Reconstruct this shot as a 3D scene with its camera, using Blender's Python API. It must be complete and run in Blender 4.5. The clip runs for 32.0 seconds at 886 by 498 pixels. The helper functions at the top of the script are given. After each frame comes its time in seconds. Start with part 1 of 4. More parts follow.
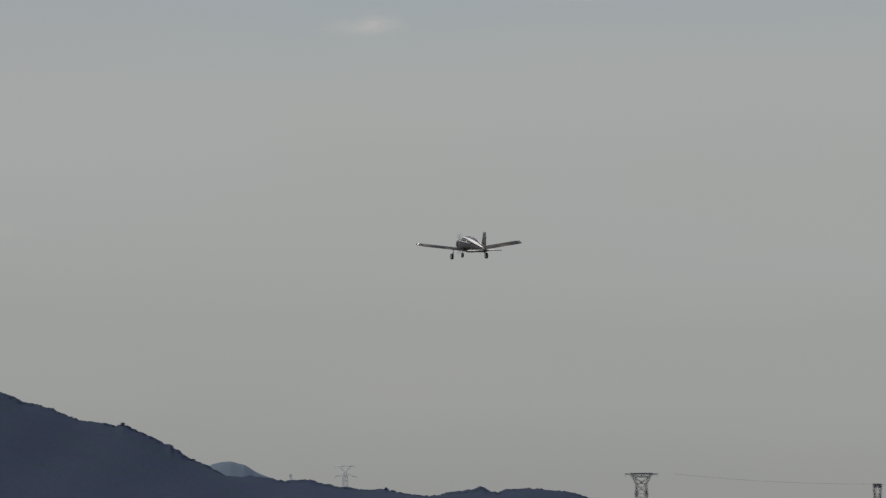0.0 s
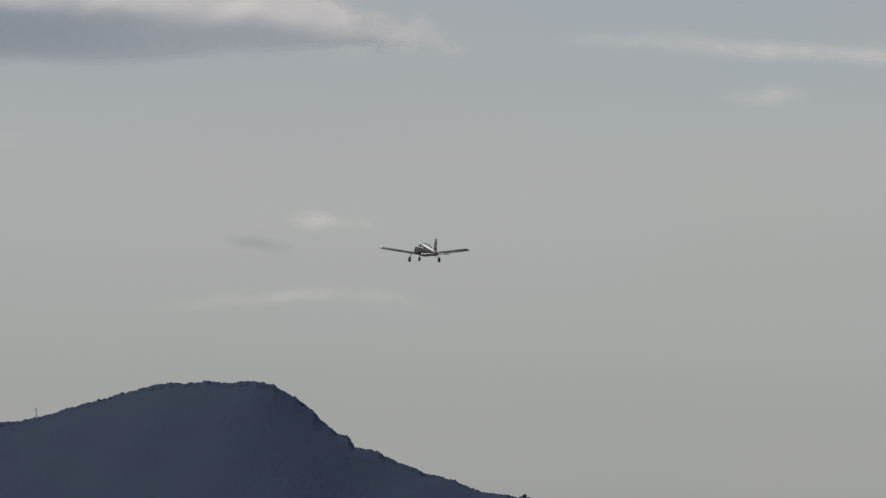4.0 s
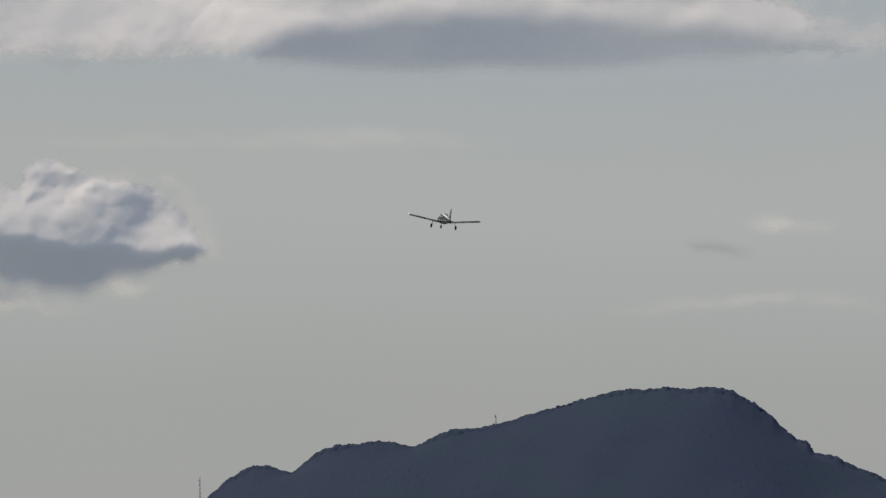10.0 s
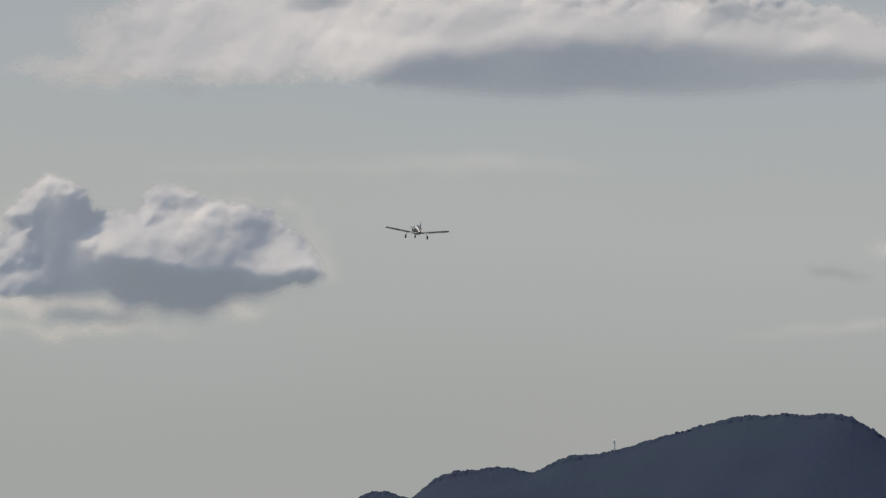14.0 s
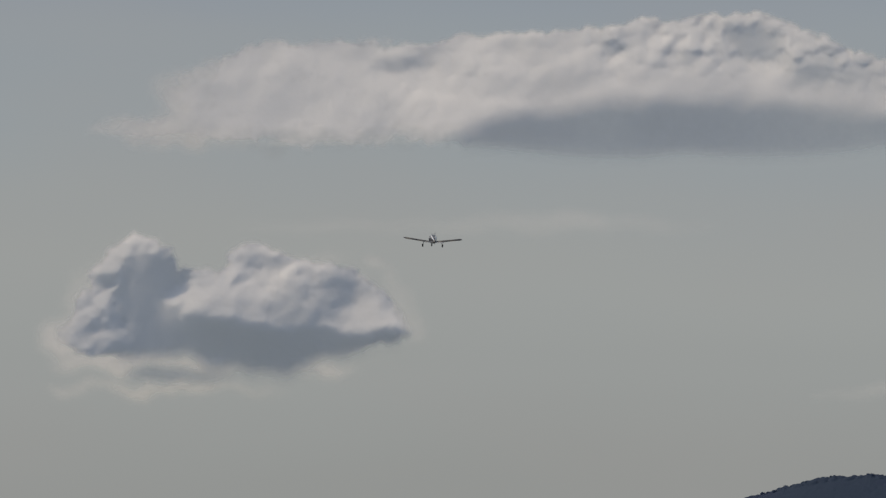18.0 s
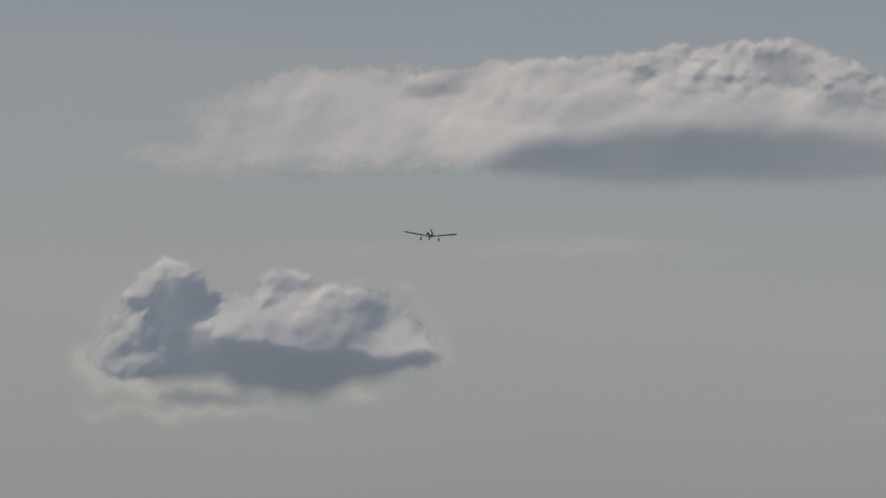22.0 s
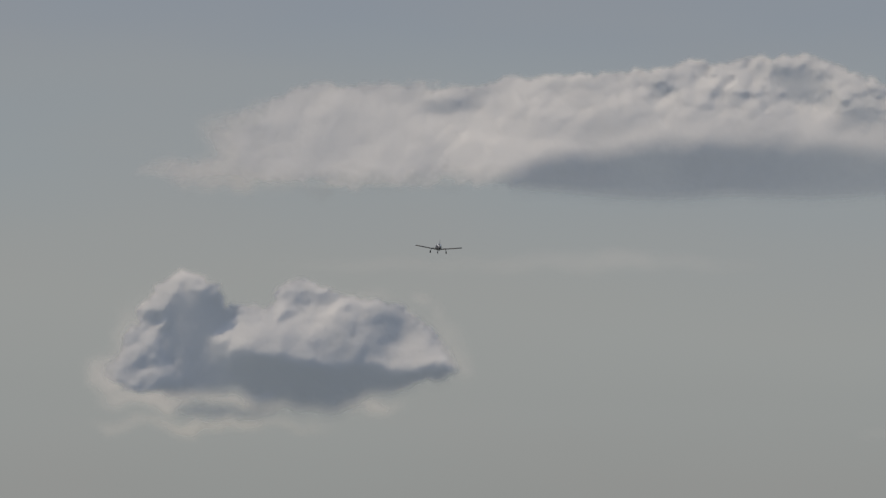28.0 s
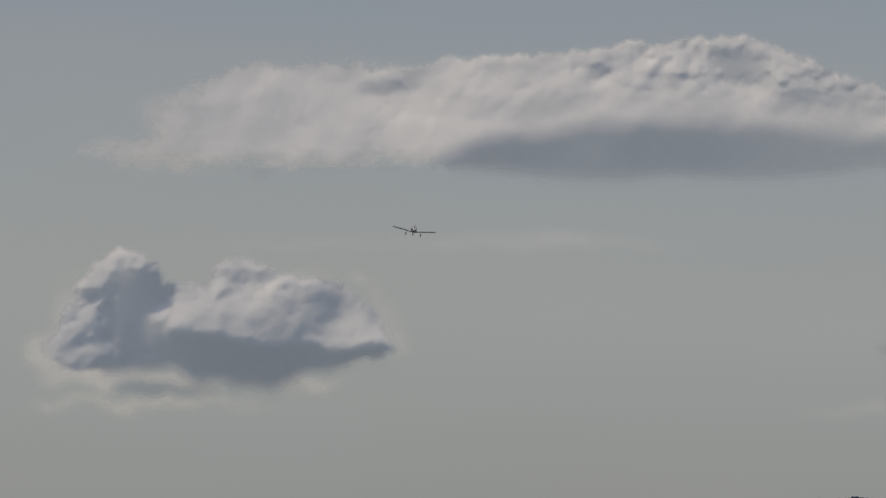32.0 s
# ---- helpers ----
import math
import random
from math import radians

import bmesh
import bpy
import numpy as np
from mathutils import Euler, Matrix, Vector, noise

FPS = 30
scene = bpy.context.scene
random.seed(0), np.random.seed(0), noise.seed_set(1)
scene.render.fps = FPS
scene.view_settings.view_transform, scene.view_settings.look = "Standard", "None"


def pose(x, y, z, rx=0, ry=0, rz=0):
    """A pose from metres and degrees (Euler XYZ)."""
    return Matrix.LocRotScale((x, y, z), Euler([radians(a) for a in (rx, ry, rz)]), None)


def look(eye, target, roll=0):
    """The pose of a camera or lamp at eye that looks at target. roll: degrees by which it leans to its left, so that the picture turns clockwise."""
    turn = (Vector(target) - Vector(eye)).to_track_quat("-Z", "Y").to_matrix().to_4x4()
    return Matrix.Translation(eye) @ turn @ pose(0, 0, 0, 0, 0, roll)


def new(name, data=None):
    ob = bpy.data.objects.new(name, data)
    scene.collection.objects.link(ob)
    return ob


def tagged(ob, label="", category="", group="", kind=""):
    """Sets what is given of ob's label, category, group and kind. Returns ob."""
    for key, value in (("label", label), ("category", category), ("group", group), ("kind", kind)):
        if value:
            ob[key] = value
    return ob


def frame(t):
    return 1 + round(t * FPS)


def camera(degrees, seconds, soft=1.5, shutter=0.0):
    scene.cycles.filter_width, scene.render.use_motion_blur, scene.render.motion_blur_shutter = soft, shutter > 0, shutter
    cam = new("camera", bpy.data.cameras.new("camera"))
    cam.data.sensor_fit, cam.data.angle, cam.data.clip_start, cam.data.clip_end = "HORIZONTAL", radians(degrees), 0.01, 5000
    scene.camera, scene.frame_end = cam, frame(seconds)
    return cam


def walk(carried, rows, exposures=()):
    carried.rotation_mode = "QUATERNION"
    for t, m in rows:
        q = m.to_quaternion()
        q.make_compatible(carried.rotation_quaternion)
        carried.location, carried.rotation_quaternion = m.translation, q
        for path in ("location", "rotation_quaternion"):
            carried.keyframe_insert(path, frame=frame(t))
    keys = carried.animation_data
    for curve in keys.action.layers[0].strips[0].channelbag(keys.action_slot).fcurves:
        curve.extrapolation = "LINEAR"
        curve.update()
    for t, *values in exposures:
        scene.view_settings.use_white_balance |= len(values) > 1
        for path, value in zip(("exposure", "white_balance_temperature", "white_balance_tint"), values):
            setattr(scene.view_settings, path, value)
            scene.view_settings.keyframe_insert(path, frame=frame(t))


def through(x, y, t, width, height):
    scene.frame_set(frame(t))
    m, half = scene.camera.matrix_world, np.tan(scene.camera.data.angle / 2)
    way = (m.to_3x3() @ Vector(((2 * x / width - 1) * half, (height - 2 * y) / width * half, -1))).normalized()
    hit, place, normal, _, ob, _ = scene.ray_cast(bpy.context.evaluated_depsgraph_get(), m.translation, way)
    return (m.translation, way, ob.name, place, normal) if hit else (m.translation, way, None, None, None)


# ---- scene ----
SECONDS = 32.0
LENS = 6.0                       # a long telephoto lens on a tripod beside the airfield
cam = camera(LENS, SECONDS, soft=1.35, shutter=0.4)
EYE = (0.0, 0.0, 1.6)
ARC = 14960.0                    # directions are given in arc units of 1 / ARC radian
LEVEL = 559.0                    # arc units from the true horizon up to elevation zero of the plan

# seconds, heading to the left, tilt upwards, lean (degrees)
PATH = [
    (0, -0.0000, 2.1410, 0.012),
    (0.5, 0.4677, 2.2324, -0.003),
    (1, 0.8384, 2.3554, -0.002),
    (1.5, 1.3756, 2.3837, -0.000),
    (2, 1.5710, 2.3937, -0.002),
    (2.5, 1.9097, 2.3983, -0.006),
    (3, 2.2215, 2.4735, -0.009),
    (3.5, 2.4661, 2.5387, -0.015),
    (4, 2.7217, 2.6264, -0.022),
    (4.5, 3.0983, 2.7019, -0.029),
    (6.5, 4.0624, 2.5761, -0.034),
    (7, 4.3614, 2.6318, -0.046),
    (7.5, 4.6042, 2.8171, -0.047),
    (8, 4.9052, 2.7900, -0.022),
    (8.5, 5.1688, 2.7906, 0.030),
    (9, 5.4639, 2.7816, 0.064),
    (9.5, 5.6308, 2.6972, 0.109),
    (10, 5.8382, 2.6695, 0.137),
    (10.5, 5.9509, 2.7209, 0.129),
    (11, 6.0541, 2.7420, 0.125),
    (11.5, 6.0168, 2.7583, 0.133),
    (12, 6.2112, 2.8286, 0.112),
    (12.5, 6.4485, 2.8329, 0.066),
    (13, 6.5967, 2.7762, 0.066),
    (13.5, 6.6410, 2.7638, 0.063),
    (14, 6.6410, 2.8462, 0.034),
    (14.5, 6.6565, 2.8585, 0.001),
    (16.5, 6.8944, 2.9140, -0.078),
    (17, 7.1742, 3.0873, -0.084),
    (17.5, 7.1960, 3.1532, -0.053),
    (18, 7.2190, 3.2577, 0.035),
    (18.5, 7.2373, 3.2964, 0.092),
    (19, 7.2669, 3.3654, 0.126),
    (19.5, 7.3155, 3.3713, 0.151),
    (20, 7.4379, 3.4000, 0.155),
    (20.5, 7.3420, 3.3735, 0.127),
    (21, 7.0740, 3.4072, 0.116),
    (21.5, 7.2968, 3.4353, 0.020),
    (22, 7.4213, 3.4331, -0.054),
    (22.5, 7.3560, 3.3780, -0.080),
    (23, 7.4430, 3.3973, -0.103),
    (23.5, 7.4647, 3.4295, -0.118),
    (24, 7.5247, 3.4261, -0.160),
    (24.5, 7.4531, 3.4463, -0.201),
    (25, 7.2279, 3.5091, -0.210),
    (25.5, 7.2092, 3.5058, -0.196),
    (27.5, 7.3277, 3.5320, -0.104),
    (28, 7.5368, 3.5410, -0.051),
    (28.5, 7.4957, 3.4808, -0.018),
    (29, 7.4403, 3.4353, -0.003),
    (29.5, 7.4081, 3.3753, 0.027),
    (30, 7.4023, 3.3956, 0.019),
    (30.5, 7.3505, 3.4203, -0.022),
    (31, 7.3446, 3.4085, -0.040),
    (31.5, 7.1581, 3.4332, -0.064),
    (32, 7.1118, 3.4076, -0.085),
]
EXPOSURES = [(0.0, -0.10), (2.0, -0.02), (4.5, 0.0), (7.0, 0.06), (8.0, 0.04), (9.5, -0.01), (11.5, 0.04), (14.5, 0.02), (16.5, -0.18), (18.0, -0.30), (19.0, -0.37), (32.0, -0.38)]
walk(cam, [(t, pose(*EYE, 90 + tilt, lean, turn)) for t, turn, tilt, lean in PATH], EXPOSURES)

# ---- world and sun ----
SUN_ELEVATION, SUN_LEFT = 60.0, 60.0      # degrees above the horizon, degrees to the left of the view's north


def chain(nt, op, a, b=None, clamp=False):
    n = nt.nodes.new("ShaderNodeMath")
    n.operation, n.use_clamp = op, clamp
    for i, v in enumerate((a, b)):
        if v is None:
            continue
        if isinstance(v, (int, float)):
            n.inputs[i].default_value = v
        else:
            nt.links.new(v, n.inputs[i])
    return n.outputs[0]


def ramp(nt, fac, stops, mode="EASE"):
    n = nt.nodes.new("ShaderNodeValToRGB")
    n.color_ramp.interpolation = mode
    el = n.color_ramp.elements
    while len(el) < len(stops):
        el.new(0.5)
    for e, (p, c) in zip(el, stops):
        e.position, e.color = p, (*c, 1) if len(c) == 3 else c
    nt.links.new(fac, n.inputs[0])
    return n.outputs[0]


def mixed(nt, fac, a, b, blend="MIX"):
    n = nt.nodes.new("ShaderNodeMix")
    n.data_type, n.blend_type = "RGBA", blend
    for sock, v in ((n.inputs[0], fac), (n.inputs[6], a), (n.inputs[7], b)):
        if isinstance(v, (int, float)):
            sock.default_value = v
        elif isinstance(v, tuple):
            sock.default_value = (*v, 1)
        else:
            nt.links.new(v, sock)
    return n.outputs[2]


def noise_at(nt, vec, scale, detail=4.0, rough=0.55, stretch=None):
    if stretch:
        m = nt.nodes.new("ShaderNodeMapping")
        m.inputs["Scale"].default_value = stretch
        nt.links.new(vec, m.inputs["Vector"])
        vec = m.outputs[0]
    n = nt.nodes.new("ShaderNodeTexNoise")
    n.inputs["Scale"].default_value, n.inputs["Detail"].default_value, n.inputs["Roughness"].default_value = scale, detail, rough
    nt.links.new(vec, n.inputs["Vector"])
    return n.outputs["Fac"]


world = bpy.data.worlds.new("hazy_sky")
scene.world = world
world.use_nodes = True
wt = world.node_tree
wt.nodes.clear()
w_out = wt.nodes.new("ShaderNodeOutputWorld")
w_bg = wt.nodes.new("ShaderNodeBackground")
w_co = wt.nodes.new("ShaderNodeTexCoord")
w_sky = wt.nodes.new("ShaderNodeTexSky")
w_sky.sky_type, w_sky.sun_disc = "NISHITA", False
w_sky.sun_elevation, w_sky.sun_rotation = radians(SUN_ELEVATION), radians(-SUN_LEFT)
w_sky.dust_density, w_sky.air_density = 3.0, 1.0
w_xyz = wt.nodes.new("ShaderNodeSeparateXYZ")
wt.links.new(w_co.outputs["Generated"], w_xyz.inputs[0])
height = chain(wt, "ARCSINE", w_xyz.outputs[2])
# the haze near the horizon: greenish grey low down, a pale band, then blue grey
band = noise_at(wt, w_co.outputs["Generated"], 7.0, 3.0, 0.5, (1.0, 1.0, 5.0))
wander = chain(wt, "MULTIPLY", chain(wt, "SUBTRACT", band, 0.5), 0.022)
low = chain(wt, "MULTIPLY", chain(wt, "ADD", height, wander), 1 / 0.12, clamp=True)
haze = ramp(wt, low, [(0.0, (0.307, 0.311, 0.303)), (0.20, (0.353, 0.362, 0.350)), (0.36, (0.382, 0.398, 0.389)), (0.46, (0.399, 0.415, 0.406)),
                      (0.58, (0.366, 0.402, 0.422)), (0.66, (0.357, 0.394, 0.421)), (0.76, (0.320, 0.362, 0.418)), (1.0, (0.284, 0.332, 0.398))])
blotch = noise_at(wt, w_co.outputs["Generated"], 22.0, 3.0, 0.5, (1.0, 1.0, 2.5))
haze = mixed(wt, chain(wt, "MULTIPLY", chain(wt, "SUBTRACT", blotch, 0.40, ), 0.55, clamp=True), haze, (0.405, 0.385, 0.372))
high = chain(wt, "MULTIPLY", chain(wt, "SUBTRACT", height, 0.10), 1.4, clamp=True)
w_mul = mixed(wt, 1.0, w_sky.outputs[0], (0.105, 0.105, 0.105), "MULTIPLY")
wt.links.new(mixed(wt, chain(wt, "MULTIPLY", high, 0.7), haze, w_mul), w_bg.inputs["Color"])
w_bg.inputs["Strength"].default_value = 1.0
wt.links.new(w_bg.outputs[0], w_out.inputs[0])

sun_data = bpy.data.lights.new("sun", "SUN")
sun_data.energy, sun_data.angle, sun_data.color = 2.10, radians(0.6), (1.0, 0.810, 0.560)
sun = new("sun", sun_data)
sun_way = Vector((-math.sin(radians(SUN_LEFT)) * math.cos(radians(SUN_ELEVATION)), math.cos(radians(SUN_LEFT)) * math.cos(radians(SUN_ELEVATION)),
                  math.sin(radians(SUN_ELEVATION))))
sun.matrix_world = look(sun_way * 500, (0, 0, 0))


def sky_point(a, e, far):
    """The place in the direction a arc units to the left and e above the plan's zero, far metres away."""
    az, el = a / ARC, (e + LEVEL) / ARC
    return Vector((-math.sin(az) * math.cos(el) * far, math.cos(az) * math.cos(el) * far, EYE[2] + math.sin(el) * far))


def facing(a, e, far):
    """A frame at that place: x to the right, z up, y away from the eye."""
    return Matrix.Translation(sky_point(a, e, far)) @ Euler(((e + LEVEL) / ARC, 0, a / ARC)).to_matrix().to_4x4()


# ---- materials ----
def material(name):
    m = bpy.data.materials.new(name)
    m.use_nodes = True
    nt = m.node_tree
    nt.nodes.clear()
    out = nt.nodes.new("ShaderNodeOutputMaterial")
    return m, nt, out


def paint(name, base, rough=0.4, metal=0.0, vary=0.08, scale=3.0, bump=0.0, coat=0.0, dirt=None):
    """A plain coated surface with a faint mottling at two scales."""
    m, nt, out = material(name)
    co = nt.nodes.new("ShaderNodeTexCoord").outputs["Object"]
    p = nt.nodes.new("ShaderNodeBsdfPrincipled")
    coarse, fine = noise_at(nt, co, scale, 4.0), noise_at(nt, co, scale * 9, 3.0)
    both = chain(nt, "ADD", chain(nt, "MULTIPLY", coarse, 0.65), chain(nt, "MULTIPLY", fine, 0.35))
    dark = tuple(c * (1 - vary * 2) for c in base) if dirt is None else dirt
    light = tuple(min(1, c * (1 + vary)) for c in base)
    nt.links.new(ramp(nt, both, [(0.3, dark), (0.55, base), (0.75, light)]), p.inputs["Base Color"])
    p.inputs["Roughness"].default_value, p.inputs["Metallic"].default_value, p.inputs["Coat Weight"].default_value = rough, metal, coat
    if bump:
        b = nt.nodes.new("ShaderNodeBump")
        b.inputs["Strength"].default_value, b.inputs["Distance"].default_value = bump, 0.02
        nt.links.new(fine, b.inputs["Height"])
        nt.links.new(b.outputs[0], p.inputs["Normal"])
    nt.links.new(p.outputs[0], out.inputs[0])
    return m


def cloud_vapour(name, white=(0.945, 0.963, 0.984), deep=5.0, grain=0.12, thin=False, through=0.25):
    """Cloud droplets: light wanders inside the cloud, and there is less of it where the cloud is thin."""
    m, nt, out = material(name)
    co = nt.nodes.new("ShaderNodeTexCoord").outputs["Object"]
    dens = nt.nodes.new("ShaderNodeAttribute")
    dens.attribute_name = "cover"
    d, t = nt.nodes.new("ShaderNodeBsdfDiffuse"), nt.nodes.new("ShaderNodeBsdfTranslucent")
    veil = nt.nodes.new("ShaderNodeMixShader")
    veil.inputs[0].default_value = through
    for k, n in enumerate((d, t)):
        n.inputs["Color"].default_value = (*white, 1)
        nt.links.new(n.outputs[0], veil.inputs[1 + k])
    core = nt.nodes.new("ShaderNodeBsdfPrincipled")
    core.subsurface_method = "RANDOM_WALK"
    core.inputs["Base Color"].default_value = (*white, 1)
    core.inputs["Roughness"].default_value, core.inputs["Specular IOR Level"].default_value = 1.0, 0.0
    core.inputs["Subsurface Weight"].default_value, core.inputs["Subsurface Scale"].default_value = 1.0, deep
    core.inputs["Subsurface Radius"].default_value = (1.0, 1.0, 1.0)
    body = nt.nodes.new("ShaderNodeMixShader")
    full = chain(nt, "MULTIPLY", chain(nt, "SUBTRACT", dens.outputs["Fac"], 0.72), 0.0 if thin else 3.6, clamp=True)
    nt.links.new(full, body.inputs[0])
    nt.links.new(veil.outputs[0], body.inputs[1])
    nt.links.new(core.outputs[0], body.inputs[2])
    clear = nt.nodes.new("ShaderNodeBsdfTransparent")
    ragged = chain(nt, "SUBTRACT", noise_at(nt, co, grain, 2.5, 0.5, (0.35, 1, 1) if thin else None), 0.5)
    edge = chain(nt, "MULTIPLY", chain(nt, "MULTIPLY", dens.outputs["Fac"], chain(nt, "SUBTRACT", 1.0, dens.outputs["Fac"])), 0.5 if thin else 0.7)
    alpha = chain(nt, "ADD", dens.outputs["Fac"], chain(nt, "MULTIPLY", ragged, edge), clamp=True)
    mix = nt.nodes.new("ShaderNodeMixShader")
    nt.links.new(alpha, mix.inputs[0])
    nt.links.new(clear.outputs[0], mix.inputs[1])
    nt.links.new(body.outputs[0], mix.inputs[2])
    nt.links.new(mix.outputs[0], out.inputs[0])
    return m


def foliage(name, dark, mid, light, scale, through=0.0):
    m, nt, out = material(name)
    co = nt.nodes.new("ShaderNodeTexCoord").outputs["Object"]
    geo = nt.nodes.new("ShaderNodeNewGeometry")
    p = nt.nodes.new("ShaderNodeBsdfPrincipled")
    f = chain(nt, "ADD", chain(nt, "MULTIPLY", geo.outputs["Random Per Island"], 0.25), chain(nt, "MULTIPLY", noise_at(nt, co, scale, 4.0), 0.7))
    stands = ramp(nt, noise_at(nt, co, scale * 1.6, 3.0), [(0.42, (0, 0, 0)), (0.62, (1, 1, 1))])        # stands of different kinds of tree
    leaves = ramp(nt, f, [(0.25, dark), (0.5, mid), (0.8, light)])
    nt.links.new(mixed(nt, chain(nt, "MULTIPLY", stands, 0.75), leaves, tuple(c * k for c, k in zip(mid, (0.97, 1.08, 0.96)))), p.inputs["Base Color"])
    p.inputs["Roughness"].default_value = 0.9
    p.inputs["Specular IOR Level"].default_value = 0.1
    b = nt.nodes.new("ShaderNodeBump")
    b.inputs["Strength"].default_value, b.inputs["Distance"].default_value = 0.08, 0.4
    nt.links.new(noise_at(nt, co, scale * 8, 3.0), b.inputs["Height"])
    nt.links.new(b.outputs[0], p.inputs["Normal"])
    leaf = nt.nodes.new("ShaderNodeBsdfTranslucent")
    nt.links.new(p.inputs["Base Color"].links[0].from_socket, leaf.inputs["Color"])
    both = nt.nodes.new("ShaderNodeMixShader")
    both.inputs[0].default_value = through
    nt.links.new(p.outputs[0], both.inputs[1])
    nt.links.new(leaf.outputs[0], both.inputs[2])
    nt.links.new(both.outputs[0], out.inputs[0])
    return m


VAPOUR = cloud_vapour("cloud_vapour", white=(0.968, 0.960, 0.955), deep=4.0)
THIN_VAPOUR = cloud_vapour("thin_cloud_vapour", white=(0.975, 0.955, 0.945), grain=0.05, thin=True, through=0.3)
SHADED_VAPOUR = cloud_vapour("shaded_cloud_vapour", grain=0.10, thin=True, through=0.0)
# Leaf colour carries the blue haze that lies before the hill.
HAZED_WOODS = foliage("woodland_leaves_haze_tint", (0.063, 0.089, 0.163), (0.070, 0.097, 0.175), (0.078, 0.106, 0.185), 0.02, 0.45)
# Paler blue-grey: deeper haze mixed into the distant hill's colour.
FAR_HAZED_WOODS = foliage("distant_woodland_haze_tint", (0.105, 0.145, 0.215), (0.112, 0.152, 0.222), (0.120, 0.160, 0.230), 0.02)
# Unseen ground, tinted pale and cool to bounce light onto the cloud bases.
GRASS = foliage("airfield_grass_bounce_tint", (0.19, 0.222, 0.245), (0.235, 0.268, 0.29), (0.27, 0.31, 0.325), 0.05)
STEEL = paint("galvanised_steel", (0.15, 0.155, 0.16), 0.6, 0.3)
# Steel painted pale, so that far pylon and masts look veiled by haze.
HAZED_STEEL = paint("pale_hazed_steel", (0.74, 0.76, 0.78), 0.7, 0.0)
CABLE = paint("aluminium_cable", (0.33, 0.34, 0.35), 0.6, 0.3)


# ---- mesh helpers ----
def mesh_of(name, verts, faces, mat, smooth=True):
    """A mesh from an array of places and an array of triangles or quads."""
    verts, faces = np.asarray(verts, np.float32), np.asarray(faces, np.int32)
    n, k = faces.shape
    me = bpy.data.meshes.new(name)
    me.vertices.add(len(verts))
    me.vertices.foreach_set("co", verts.ravel())
    me.loops.add(n * k)
    me.loops.foreach_set("vertex_index", faces.ravel())
    me.polygons.add(n)
    me.polygons.foreach_set("loop_start", np.arange(n, dtype=np.int32) * k)
    me.polygons.foreach_set("use_smooth", np.full(n, smooth))
    me.update(calc_edges=True)
    me.materials.append(mat)
    return me


def part(name, bm, mat, parent, label="", smooth=True):
    me = bpy.data.meshes.new(name)
    bmesh.ops.recalc_face_normals(bm, faces=bm.faces)
    for f in bm.faces:
        f.smooth = smooth
    bm.to_mesh(me)
    bm.free()
    me.materials.append(mat)
    ob = new(name, me)
    ob.parent = parent
    return tagged(ob, label)


def bar(bm, a, b, r, sides=5, r2=None):
    """A round bar from a to b."""
    a, b = Vector(a), Vector(b)
    q = (b - a).to_track_quat("Z", "Y").to_matrix().to_4x4()
    bmesh.ops.create_cone(bm, cap_ends=True, segments=sides, radius1=r, radius2=r if r2 is None else r2, depth=(b - a).length,
                          matrix=Matrix.Translation((a + b) / 2) @ q)


def loft(bm, rings):
    """Skin over closed rings of equally many places, capped at both ends."""
    vs = [[bm.verts.new(p) for p in ring] for ring in rings]
    n = len(vs[0])
    for a, b in zip(vs, vs[1:]):
        for i in range(n):
            bm.faces.new((a[i], a[(i + 1) % n], b[(i + 1) % n], b[i]))
    bm.faces.new(vs[0][::-1])
    bm.faces.new(vs[-1])
    return bm


def blurred(f, s):
    """Gaussian blur of a grid, s cells wide."""
    k = np.exp(-0.5 * (np.arange(-int(3 * s) - 1, int(3 * s) + 2) / s) ** 2)
    k /= k.sum()
    f = np.apply_along_axis(lambda r: np.convolve(r, k, "same"), 0, f)
    return np.apply_along_axis(lambda r: np.convolve(r, k, "same"), 1, f)


def fractal(shape, cell, octaves, rng):
    """Smooth random field in -1..1 with features of about cell grid steps; each octave lies at an angle of its own."""
    out, amp, total = np.zeros(shape), 1.0, 0.0
    yy, xx = np.mgrid[0:shape[0], 0:shape[1]]
    for _ in range(octaves):
        g = rng.uniform(-1, 1, (128, 128))
        turn = rng.uniform(0.3, 1.3)
        x = (xx * math.cos(turn) + yy * math.sin(turn)) / cell + 500
        y = (yy * math.cos(turn) - xx * math.sin(turn)) / cell + 500
        xi, yi = x.astype(int), y.astype(int)
        fx, fy = x - xi, y - yi
        fx, fy = fx * fx * (3 - 2 * fx), fy * fy * (3 - 2 * fy)
        a, b = g[yi % 128, xi % 128], g[yi % 128, (xi + 1) % 128]
        c, d = g[(yi + 1) % 128, xi % 128], g[(yi + 1) % 128, (xi + 1) % 128]
        out += amp * ((a * (1 - fx) + b * fx) * (1 - fy) + (c * (1 - fx) + d * fx) * fy)
        total += amp
        amp, cell = amp * 0.55, max(cell / 2, 1.5)
    return out / total * 1.4


